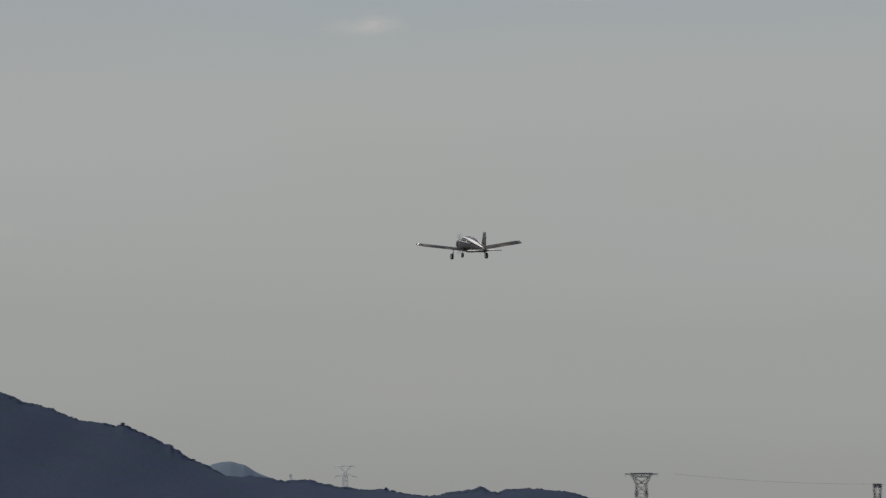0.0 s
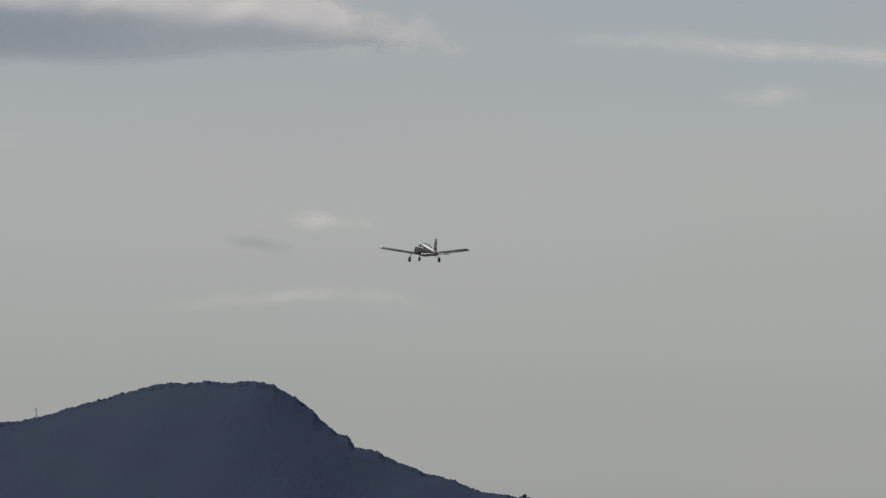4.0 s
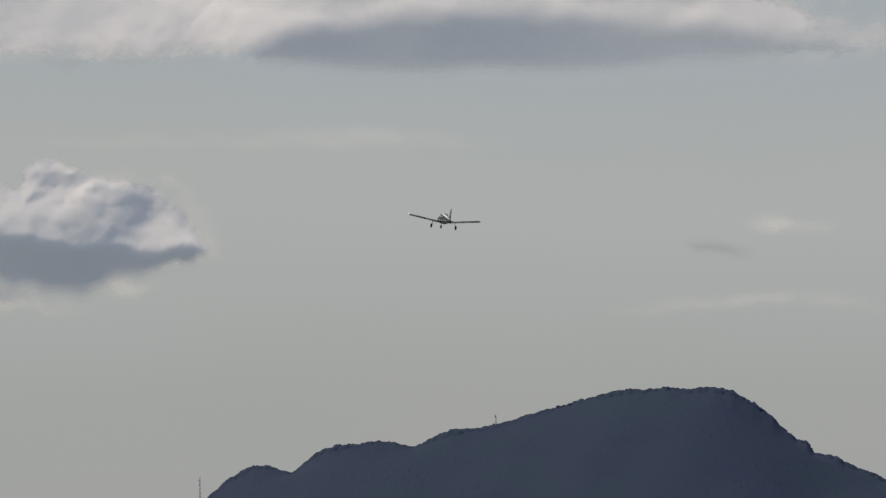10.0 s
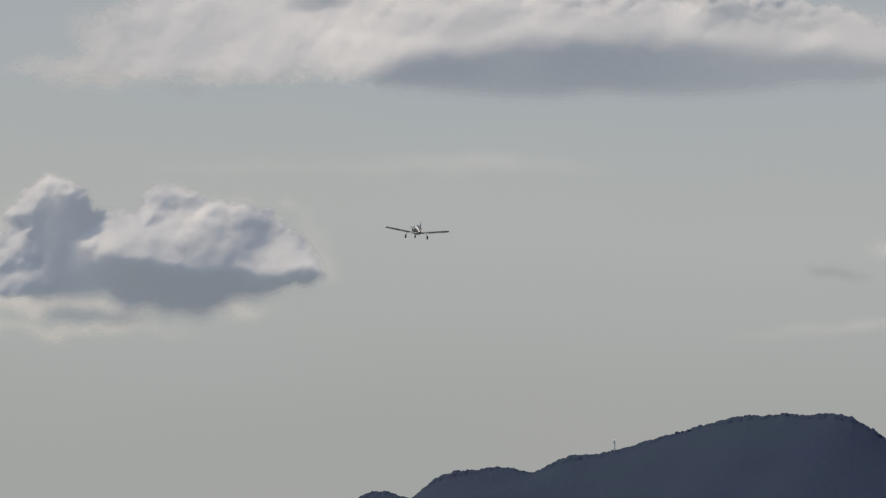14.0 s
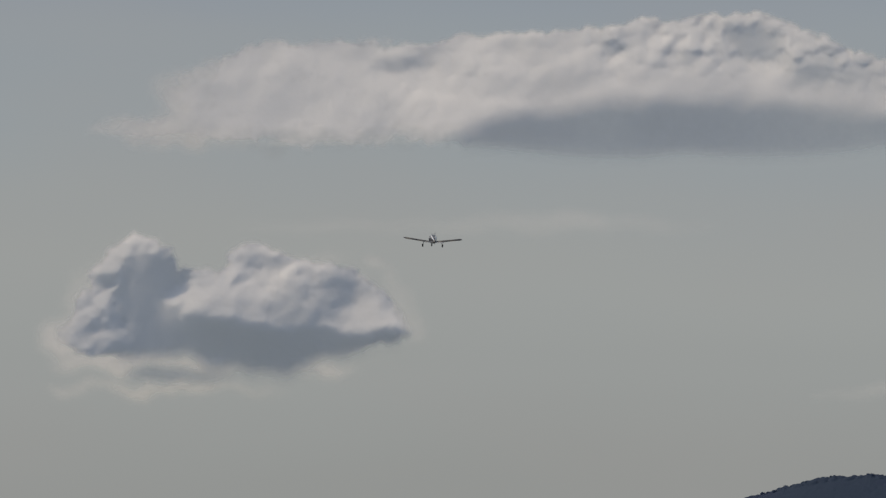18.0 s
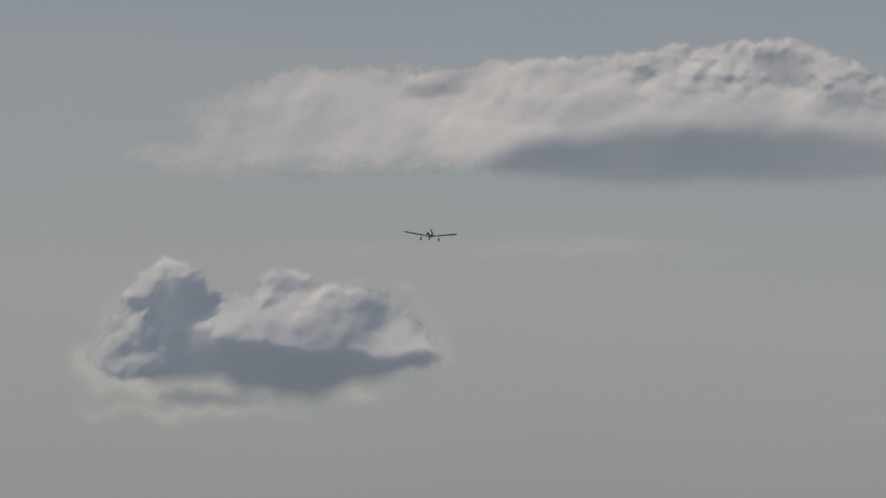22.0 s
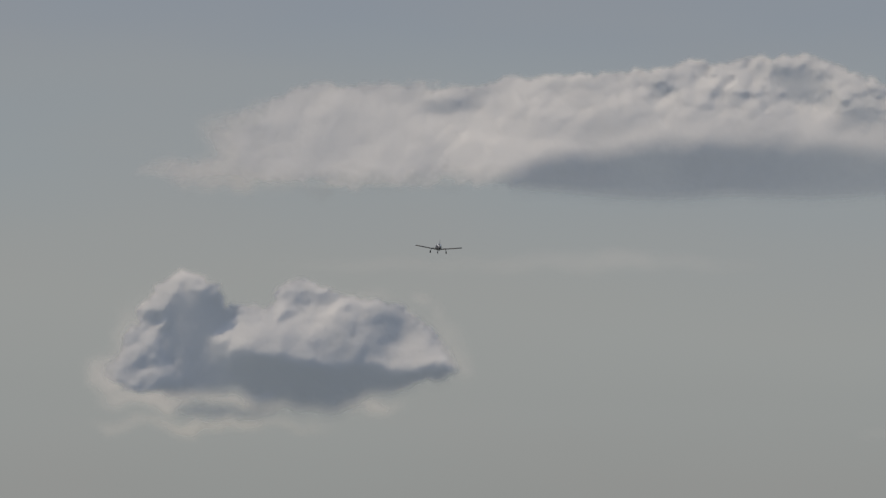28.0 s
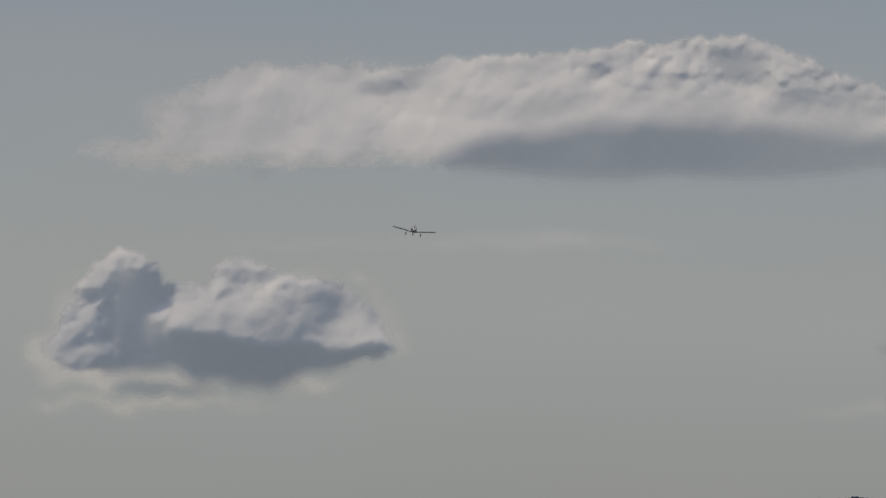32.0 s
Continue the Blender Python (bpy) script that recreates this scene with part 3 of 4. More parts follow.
BANK_HOLLOWS = [(236, 92, 46, 32, 0.85), (266, 66, 24, 12, 0.8), (345, 34, 50, 20, 0.5), (298, 58, 24, 12, 0.6), (128, 60, 36, 17, 0.42), (112, 84, 16, 14, 0.4), (-6, 78, 28, 16, 0.65), (-36, 96, 18, 18, 0.3), (74, 114, 22, 9, 0.55), (170, 122, 22, 18, 0.45),
                (360, 66, 32, 14, 0.5), (420, 30, 46, 15, 0.4), (-390, 52, 46, 13, 0.4), (-330, 70, 22, 14, 0.35), (-160, 78, 40, 20, 0.25), (-230, 14, 50, 26, 0.2), (-90, 24, 40, 16, 0.2), (-120, 6, 34, 18, 0.25),
                (250, 146, 16, 8, 0.3), (480, 12, 40, 10, 0.35), (190, 92, 14, 18, 0.4)]
build_cloud("cloud_bank", "long low cloud bank with bright billowing tops and flat base", (1575, 562), (-1000, 960, -170, 210), BANK, BANK_FRINGE,
            line([(-1000, -190), (-430, -170), (-330, -110), (-270, -66), (-200, -38), (-100, -18), (0, -6), (200, -9), (320, -16), (420, -26), (560, -38), (670, -60), (780, -76), (960, -95)]), BANK_HOLLOWS, 23,
            far=CLOUD_FAR + 80, rise=-0.05, blend=62.0, ragged=12.0, feather=2.4, crisp=line([(-420, 0.2), (-150, 0.6), (420, 0.6), (560, 0.2)]), lumps=4.5, mellow=2.6, fine=0.5, gain=line([(-750, 0.64), (-350, 0.57), (-100, 0.52), (300, 0.51)]), calm=0.8, uneven=0.14, torn_belly=0.35, airy=line([(-400, 0.05), (-200, 0.1), (200, 0.14), (500, 0.36), (900, 0.5)]), lumpy=line([(-600, 0.08), (-430, 0.22), (-100, 0.6), (0, 1.0), (400, 1.0), (560, 0.3)]))

WISPS = [(60, 478, 330, 16, 0.3, 0.0, 22.0, 1), (960, 46, 190, 10, 0.21, 16.0, 0.0, 1), (950, 183, 36, 20, 0.22, 0.0, 0.0, 1), (900, 174, 56, 9, 0.2, 0.0, 4.0, 1), (1045, 137, 46, 10, 0.26, 0.0, 6.0, 0),
         (134, 398, 60, 22, 0.2, 0.0, 0.0, 1), (1700, 338, 220, 20, 0.12, 4.0, 0.0, 1), (2080, 330, 120, 16, 0.07, 0.0, 0.0, 1)]
for seed, (a, e, half, tall, dens, bend, tilt, sunny) in enumerate(WISPS):
    build_wisp("thin pale torn streak of high cloud" if sunny else "small grey shaded shred of cloud", (a, e), half, tall, dens, bend, tilt, sunny, 40 + seed, 6.0 if a < 1500 else 16.5)


# ---- pylons, masts and cables ----
def lattice(bm, lo, hi, w_lo, w_hi, cells, r, depth=1.0):
    """Cross bracing on the four faces between two heights of a tapering square tower."""
    for k in range(cells):
        f0, f1 = k / cells, (k + 1) / cells
        z0, z1 = lo + (hi - lo) * f0, lo + (hi - lo) * f1
        a, b = w_lo + (w_hi - w_lo) * f0, w_lo + (w_hi - w_lo) * f1
        for sx, sy, ex, ey in ((-1, -1, 1, -1), (1, -1, 1, 1), (1, 1, -1, 1), (-1, 1, -1, -1)):
            bar(bm, (sx * a, sy * a * depth, z0), (ex * b, ey * b * depth, z1), r, 4)
            bar(bm, (ex * a, ey * a * depth, z0), (sx * b, sy * b * depth, z1), r, 4)
            bar(bm, (sx * b, sy * b * depth, z1), (ex * b, ey * b * depth, z1), r, 4)


def build_flat_pylon(at, mat, label, turn, tall, half, waist, far, thick=0.16):
    """A portal pylon: a lattice body that flares out under one flat cross arm."""
    base = sky_point(at[0], at[1], far)
    thing = new("transmission_pylon")
    thing.matrix_world = Matrix.Translation((base.x, base.y, base.z - tall)) @ pose(0, 0, 0, 0, 0, turn)
    tagged(thing, label, "pylon", "power line pylons")
    flare = tall - half * 0.62
    for sx in (-1, 1):
        for sy in (-1, 1):
            bm = bmesh.new()
            bar(bm, (sx * waist * 2.2, sy * waist * 2.2, 0), (sx * waist * 1.05, sy * waist, flare * 0.8), thick * 1.3, 5)
            bar(bm, (sx * waist * 1.05, sy * waist, flare * 0.8), (sx * waist * 0.95, sy * waist, flare), thick * 1.3, 5)
            bar(bm, (sx * waist * 0.95, sy * waist, flare), (sx * half * 0.62, sy * waist * 0.8, tall), thick * 1.2, 5)
            part("leg", bm, mat, thing)
    bm = bmesh.new()
    lattice(bm, 0, flare, waist * 2.2, waist, 9, thick * 0.6)
    part("bracing", bm, mat, thing)
    bm = bmesh.new()
    for k in range(6):
        x0, x1 = -half * 0.62 + k * half * 0.207, -half * 0.62 + (k + 1) * half * 0.207
        low = tall - half * 0.22 if k % 2 else tall - half * 0.05
        for sy in (-1, 1):
            bar(bm, (x0, sy * waist * 0.8, tall), ((x0 + x1) / 2, sy * waist * 0.8, tall - half * 0.24), thick * 0.7, 4)
            bar(bm, ((x0 + x1) / 2, sy * waist * 0.8, tall - half * 0.24), (x1, sy * waist * 0.8, tall), thick * 0.7, 4)
    for sx in (-1, 1):
        bar(bm, (sx * half * 0.42, waist * 0.8, tall - half * 0.24), (-sx * half * 0.1, waist * 0.8, flare), thick * 0.7, 4)
        bar(bm, (sx * half * 0.42, -waist * 0.8, tall - half * 0.24), (-sx * half * 0.1, -waist * 0.8, flare), thick * 0.7, 4)
    bar(bm, (-half * 0.42, -waist * 0.8, tall - half * 0.24), (half * 0.42, -waist * 0.8, tall - half * 0.24), thick * 0.7, 4)
    part("head_truss", bm, mat, thing)
    bm = bmesh.new()
    for sy in (-1, 1):
        bar(bm, (-half * 0.66, sy * waist * 0.8, tall), (half * 0.66, sy * waist * 0.8, tall), thick * 1.2, 5)
    bar(bm, (-half, 0, tall - half * 0.03), (half, 0, tall - half * 0.03), thick, 5)
    for sx in (-1, 1):
        bar(bm, (sx * half, 0, tall - half * 0.03), (sx * half * 0.6, 0, tall - half * 0.12), thick * 0.6, 4)
    arm = part("cross_arm", bm, mat, thing)
    for x in (-0.97, 0, 0.97):
        bm = bmesh.new()
        for k in range(4):
            bar(bm, (x * half, 0, tall - 0.2 - k * 0.35), (x * half, 0, tall - 0.4 - k * 0.35), 0.16, 6)
        part("insulator", bm, CABLE, arm)
    return thing


def build_armed_pylon(at, mat, far, tall, arms):
    """A single tower with drooping cross arms."""
    top = sky_point(at[0], at[1], far)
    thing = new("hilltop_pylon")
    thing.matrix_world = Matrix.Translation((top.x, top.y, top.z - tall))
    tagged(thing, "lattice pylon paled by painted haze, with two cross arms on the far ridge", "pylon", "power line pylons")
    for sx in (-1, 1):
        for sy in (-1, 1):
            bm = bmesh.new()
            bar(bm, (sx * 2.6, sy * 2.6, 0), (sx * 1.1, sy * 1.1, tall * 0.4), 0.11, 5)
            bar(bm, (sx * 1.1, sy * 1.1, tall * 0.4), (sx * 0.9, sy * 0.9, tall - 2.4), 0.10, 5)
            bar(bm, (sx * 0.9, sy * 0.9, tall - 2.4), (sx * 3.0, sy * 0.9, tall), 0.09, 5)
            part("leg", bm, mat, thing)
    bm = bmesh.new()
    lattice(bm, 0, tall * 0.4, 2.6, 1.1, 4, 0.05)
    lattice(bm, tall * 0.4, tall - 2.4, 1.1, 0.9, 5, 0.05)
    for sx in (-1, 1):
        for k in (0.25, 0.5, 0.75):
            bar(bm, (sx * (0.9 + 2.1 * k), -0.9, tall - 2.4 + 2.4 * k), (sx * (0.9 + 2.1 * k) * 0.6, -0.9, tall), 0.05, 4)
    part("bracing", bm, mat, thing)
    for z, half, drop in arms:
        bm = bmesh.new()
        for s in (-1, 1):
            for sy in (-0.6, 0.6):
                bar(bm, (0, sy, z), (s * half, 0, z - drop), 0.10, 5)
                bar(bm, (0, sy, z - 0.5 - drop * 0.4), (s * half, 0, z - drop), 0.08, 5)
            for k in (0.3, 0.55, 0.8):
                bar(bm, (s * half * k, 0, z - drop * k), (s * half * k * 1.1, 0, z - 0.5 - drop * k * 0.8), 0.05, 4)
            bar(bm, (s * half, 0, z - drop), (s * half, 0, z - drop - 0.9), 0.09, 5)
        part("cross_arm", bm, mat, thing)
    return thing


def build_mast(at, tall, far, label, mat, r=0.10, half=0.45):
    foot = sky_point(at[0], at[1], far)
    thing = new("lattice_mast")
    thing.matrix_world = Matrix.Translation(foot)
    tagged(thing, label, "mast")
    for k in range(3):
        bm = bmesh.new()
        c, s = math.cos(k * 2.094), math.sin(k * 2.094)
        bar(bm, (half * c, half * s, -3), (half * 0.5 * c, half * 0.5 * s, tall), r, 5)
        part("leg", bm, mat, thing)
    bm = bmesh.new()
    lattice(bm, -3, tall, half * 0.7, half * 0.35, 8, r * 0.5)
    part("bracing", bm, mat, thing)
    bm = bmesh.new()
    bar(bm, (0, 0, tall * 0.95), (0, 0, tall * 1.15), r * 0.7, 5)
    part("aerial", bm, mat, thing)
    for z in (0.7, 0.85):
        bm = bmesh.new()
        bar(bm, (-half * 0.9, -0.3, tall * z), (-half * 0.9, -0.3, tall * z + 0.9), 0.22, 6)
        part("antenna_panel", bm, mat, thing)
    return thing


def build_cable(a, b, sag, r=0.04):
    bm = bmesh.new()
    last = None
    for k in range(25):
        f = k / 24
        p = a.lerp(b, f) - Vector((0, 0, sag * 4 * f * (1 - f)))
        if last is not None:
            bar(bm, last, p, r, 4)
        last = p
    me = bpy.data.meshes.new("power_cable")
    bm.to_mesh(me)
    bm.free()
    me.materials.append(CABLE)
    return tagged(new("power_cable", me), "thin grey power cable sagging between the pylons", "cable", "power cables")


PYLON_FAR = 3500.0
build_flat_pylon((-351, -397), STEEL, "grey steel lattice pylon with a flat-topped flaring head", 8.0, 42.0, 6.9, 2.1, PYLON_FAR)
build_flat_pylon((-768, -416), STEEL, "grey steel lattice pylon seen nearly edge-on", 76.0, 40.0, 6.9, 1.3, PYLON_FAR + 200)
build_armed_pylon((173, -383), HAZED_STEEL, HILL_FAR + 2, 13.0, [(12.9, 4.2, 0.1), (9.3, 4.9, 1.3)])
build_mast((269, -416), 4.4, HILL_FAR + 2, "small mast on the far ridge, paled by painted haze", HAZED_STEEL, 0.12, 0.5)
build_mast((1430, -172), 4.2, HILL_FAR, "thin lattice mast among the trees of the ridge", HAZED_STEEL, 0.09, 0.3)
build_mast((1954, -312), 11.5, HILL_FAR - 40, "slender lattice mast standing beside the hill", HAZED_STEEL, 0.10, 0.4)
build_cable(sky_point(-410, -398, PYLON_FAR), sky_point(-764, -416, PYLON_FAR + 200), 1.2)
build_cable(sky_point(-772, -417, PYLON_FAR + 200), sky_point(-1500, -440, PYLON_FAR + 500), 3.0)


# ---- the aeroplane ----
# White parts, and the painted glint along the deck.
WHITE = paint("white_paint_and_glint", (0.93, 0.95, 0.97), 0.22, 0, 0.05, 1.3, coat=0.8)
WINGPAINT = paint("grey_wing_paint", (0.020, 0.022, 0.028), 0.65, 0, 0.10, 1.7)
DARK = paint("dark_maroon_paint", (0.030, 0.020, 0.024), 0.35, 0, 0.1, 2.0, coat=0.4)
BLACK = paint("black_trim_paint", (0.022, 0.022, 0.026), 0.4, 0, 0.1, 2.0)
RUBBER = paint("tyre_rubber", (0.022, 0.021, 0.020), 0.85, 0, 0.15, 9.0, 0.2)
METAL = paint("bare_aluminium", (0.62, 0.63, 0.65), 0.32, 0.9, 0.06, 4.0)
LEATHER = paint("dark_seat_cloth", (0.05, 0.05, 0.06), 0.8, 0, 0.12, 12.0, 0.3)
LENS_RED = paint("red_lens", (0.5, 0.02, 0.02), 0.15, 0, 0.05, 8.0)


def glowing_lens(name, colour, strength):
    """A lens that glows by itself."""
    m, nt, out = material(name)
    p = nt.nodes.new("ShaderNodeBsdfPrincipled")
    p.inputs["Base Color"].default_value, p.inputs["Roughness"].default_value = (*colour, 1), 0.1
    p.inputs["Emission Color"].default_value, p.inputs["Emission Strength"].default_value = (*colour, 1), strength
    nt.links.new(p.outputs[0], out.inputs[0])
    return m


# Glow added to the left lens only, for a bright white tip.
LENS_GLOW = glowing_lens("glowing_white_lens", (0.95, 0.95, 0.92), 0.85)
LENS_DARK = paint("dark_green_lens", (0.02, 0.06, 0.04), 0.2, 0, 0.05, 8.0)

FEATHER = paint("black_feathers", (0.008, 0.008, 0.010), 0.9, 0, 0.15, 40.0)

BLADE = paint("pale_grey_blade_paint", (0.36, 0.37, 0.38), 0.4, 0, 0.05, 6.0)


def canopy_glass(name):
    m, nt, out = material(name)
    g = nt.nodes.new("ShaderNodeBsdfPrincipled")
    co = nt.nodes.new("ShaderNodeTexCoord").outputs["Object"]
    nt.links.new(ramp(nt, noise_at(nt, co, 4.0, 3.0), [(0.3, (0.30, 0.295, 0.30)), (0.7, (0.36, 0.355, 0.36))]), g.inputs["Base Color"])
    g.inputs["Roughness"].default_value, g.inputs["IOR"].default_value = 0.12, 1.45
    g.inputs["Transmission Weight"].default_value, g.inputs["Coat Weight"].default_value = 0.35, 0.6
    nt.links.new(g.outputs[0], out.inputs[0])
    return m


LIVERY = paint("dark_maroon_livery", (0.034, 0.030, 0.032), 0.45, 0, 0.12, 3.0)
SPINE = paint("grey_spine_paint", (0.12, 0.125, 0.14), 0.4, 0, 0.10, 3.0, coat=0.3)
GLASS = canopy_glass("canopy_glass")


def oval(y, zc, w, h, n=24, power=2.4):
    ring = []
    for k in range(n):
        c, s = math.cos(k * 2 * math.pi / n), math.sin(k * 2 * math.pi / n)
        ring.append((math.copysign(abs(c) ** (2 / power), c) * w, y, zc + math.copysign(abs(s) ** (2 / power), s) * h))
    return ring


def foil(chord, thick, n=12):
    """An aerofoil outline: distance behind the leading edge, height."""
    xs = [(1 - math.cos(math.pi * k / n)) / 2 for k in range(n + 1)]
    def half(x):
        return 5 * thick * (0.2969 * math.sqrt(x) - 0.126 * x - 0.3516 * x ** 2 + 0.2843 * x ** 3 - 0.1015 * x ** 4)
    upper = [(x * chord, half(x) * chord + 0.02 * chord * math.sin(math.pi * x)) for x in xs]
    lower = [(x * chord, -half(x) * chord + 0.02 * chord * math.sin(math.pi * x)) for x in xs[1:-1]]
    return upper + lower[::-1]


def surface(stations, thick, lo=0.0, hi=1.0, n=12):
    """Loft of aerofoils. stations: (place of the leading edge, chord, up direction); lo, hi: the stretch of the chord that is built."""
    bm = bmesh.new()
    rings = []
    for (x, y, z), chord, up in stations:
        ring = []
        for cx, cz in foil(chord, thick, n):
            f = cx / chord
            f2 = lo + (hi - lo) * f
            if lo > 0:
                cz = math.copysign(min(abs(cz), 0.055 * chord * (1 - f) + 0.004), cz)
            ring.append((x + up[0] * cz, y - f2 * chord, z + up[2] * cz))
        rings.append(ring)
    return loft(bm, rings)


def wheel(parent, x, y, z, r):
    w = new("wheel")
    w.parent = parent
    w.location = (x, y, z)
    bm = bmesh.new()
    prof = [(0.62, 0.40), (0.80, 0.50), (0.94, 0.44), (1.0, 0.22), (1.0, -0.22), (0.94, -0.44), (0.80, -0.50), (0.62, -0.40)]
    n = 20
    vs = [[bm.verts.new((q * r * 0.8, math.cos(k * 6.2832 / n) * p * r, math.sin(k * 6.2832 / n) * p * r)) for p, q in prof] for k in range(n)]
    for k in range(n):
        for j in range(len(prof)):
            bm.faces.new((vs[k][j], vs[(k + 1) % n][j], vs[(k + 1) % n][(j + 1) % len(prof)], vs[k][(j + 1) % len(prof)]))
    part("tyre", bm, RUBBER, w)
    bm = bmesh.new()
    bar(bm, (-r * 0.34, 0, 0), (r * 0.34, 0, 0), r * 0.63, 16)
    bar(bm, (-r * 0.5, 0, 0), (r * 0.5, 0, 0), r * 0.16, 8)
    part("rim", bm, METAL, w)
    return w


CHORD, DIHEDRAL = 1.42, radians(7.6)


def build_aeroplane():
    plane = new("light_aeroplane")
    tagged(plane, "small low-wing propeller aeroplane with fixed tricycle gear climbing away", "aeroplane")
    bm = bmesh.new()
    loft(bm, [oval(*s) for s in ((1.25, 0.30, 0.54, 0.44), (1.0, 0.30, 0.56, 0.50), (0.4, 0.31, 0.58, 0.53), (-0.4, 0.32, 0.57, 0.52), (-1.2, 0.36, 0.50, 0.48),
                                 (-2.0, 0.39, 0.39, 0.40), (-3.0, 0.40, 0.27, 0.31), (-4.0, 0.40, 0.16, 0.21), (-4.75, 0.41, 0.07, 0.12))])
    part("fuselage", bm, LIVERY, plane, "fuselage with dark maroon flanks")
    bm = bmesh.new()
    loft(bm, [oval(*s) for s in ((2.28, 0.28, 0.24, 0.24), (2.20, 0.28, 0.36, 0.32), (1.95, 0.29, 0.46, 0.39), (1.6, 0.30, 0.52, 0.43), (1.26, 0.30, 0.535, 0.435))])
    cowl = part("cowling", bm, LIVERY, plane)
    for s in (-1, 1):
        bm = bmesh.new()
        bmesh.ops.create_uvsphere(bm, u_segments=14, v_segments=8, radius=1, matrix=Matrix.Translation((s * 0.24, 2.235, 0.33)) @ Matrix.Diagonal((0.11, 0.03, 0.07, 1)))
        part("air_intake", bm, BLACK, cowl)
    bm = bmesh.new()
    bar(bm, (0.22, 1.7, -0.08), (0.24, 1.45, -0.22), 0.045, 8)
    part("exhaust_pipe", bm, METAL, cowl)
    # canopy with its frame and the two seats under it
    def dome(y):
        f = (y + 0.35) / 1.42
        return max(0.0, 1 - f * f) ** 0.5
    bm = bmesh.new()
    ys = [-1.72 + 2.74 * k / 16 for k in range(17)]
    rows = []
    for y in ys:
        h, w = 0.05 + 0.42 * dome(y), 0.18 + 0.36 * dome(y) ** 0.7
        rows.append([bm.verts.new((math.cos(math.pi * k / 14) * w, y, 0.70 + math.sin(math.pi * k / 14) * h)) for k in range(15)])
    for a, b in zip(rows, rows[1:]):
        for k in range(14):
            bm.faces.new((a[k], a[k + 1], b[k + 1], b[k]))
    bmesh.ops.solidify(bm, geom=bm.faces[:], thickness=0.012)
    glass = part("canopy", bm, GLASS, plane, "clear bubble canopy")
    for y in (-1.0, 0.55):
        bm = bmesh.new()
        h, w = 0.05 + 0.42 * dome(y) + 0.01, 0.18 + 0.36 * dome(y) ** 0.7 + 0.01
        last = None
        for k in range(15):
            p = (math.cos(math.pi * k / 14) * w, y, 0.70 + math.sin(math.pi * k / 14) * h)
            if last:
                bar(bm, last, p, 0.028, 6)
            last = p
        part("canopy_frame", bm, WHITE, glass)
    for s in (-1, 1):
        bm = bmesh.new()
        bar(bm, (s * 0.5, -1.5, 0.72), (s * 0.54, 0.7, 0.72), 0.03, 6)
        part("canopy_rail", bm, WHITE, glass)
        seat = new("seat")
        seat.parent = plane
        seat.location = (s * 0.26, -0.35, 0.45)
        bm = bmesh.new()
        bmesh.ops.create_cube(bm, size=1, matrix=pose(0, -0.12, 0.30, -12) @ Matrix.Diagonal((0.42, 0.09, 0.62, 1)))
        bmesh.ops.bevel(bm, geom=bm.edges[:], offset=0.03, segments=2, affect="EDGES")
        part("backrest", bm, LEATHER, seat)
        bm = bmesh.new()
        bmesh.ops.create_cube(bm, size=1, matrix=Matrix.Translation((0, 0.15, 0.0)) @ Matrix.Diagonal((0.42, 0.5, 0.12, 1)))
        bmesh.ops.bevel(bm, geom=bm.edges[:], offset=0.03, segments=2, affect="EDGES")
        part("cushion", bm, LEATHER, seat)
    # spine fairing behind the canopy
    bm = bmesh.new()
    loft(bm, [oval(y, z, w, h, 16) for y, z, w, h in ((-0.95, 0.78, 0.40, 0.34), (-1.4, 0.80, 0.34, 0.27), (-2.2, 0.72, 0.22, 0.18), (-3.2, 0.64, 0.13, 0.11), (-4.2, 0.58, 0.06, 0.05))])
    part("spine_fairing", bm, SPINE, plane, "grey spine behind the canopy")
    # painted white sun glint from each canopy shoulder down to the tail
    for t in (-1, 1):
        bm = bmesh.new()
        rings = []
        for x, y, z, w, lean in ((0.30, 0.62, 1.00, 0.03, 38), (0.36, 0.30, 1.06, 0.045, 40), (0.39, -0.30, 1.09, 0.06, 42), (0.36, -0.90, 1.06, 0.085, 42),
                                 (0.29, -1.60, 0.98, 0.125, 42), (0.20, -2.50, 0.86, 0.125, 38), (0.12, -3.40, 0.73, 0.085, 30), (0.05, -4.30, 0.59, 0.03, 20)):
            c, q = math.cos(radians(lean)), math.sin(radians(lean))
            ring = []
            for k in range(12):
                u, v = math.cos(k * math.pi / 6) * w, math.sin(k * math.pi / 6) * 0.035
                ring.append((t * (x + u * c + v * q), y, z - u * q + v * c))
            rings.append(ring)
        part("deck_glint", loft(bm, rings), WHITE, plane, "glossy white strip painted where the deck glints in the sun")
    # wings
    for s in (-1, 1):
        up = (-s * math.sin(DIHEDRAL), 0, math.cos(DIHEDRAL))
        def lead(x):
            return (s * x, 0.42 - 0.012 * x, -0.05 + x * math.tan(DIHEDRAL))
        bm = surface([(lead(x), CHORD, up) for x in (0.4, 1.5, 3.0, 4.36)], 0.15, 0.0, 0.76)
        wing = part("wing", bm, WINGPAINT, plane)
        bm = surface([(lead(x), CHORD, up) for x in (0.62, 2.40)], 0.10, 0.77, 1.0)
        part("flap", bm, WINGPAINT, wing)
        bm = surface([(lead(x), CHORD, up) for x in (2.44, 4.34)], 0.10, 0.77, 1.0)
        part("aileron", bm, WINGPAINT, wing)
        bm = surface([(lead(4.36), CHORD, up), (lead(4.50), CHORD * 0.97, up), (lead(4.58), CHORD * 0.82, up)], 0.13)
        part("wing_tip", bm, BLACK, wing, "black painted wing tip")
        bm = bmesh.new()
        p = lead(4.51)
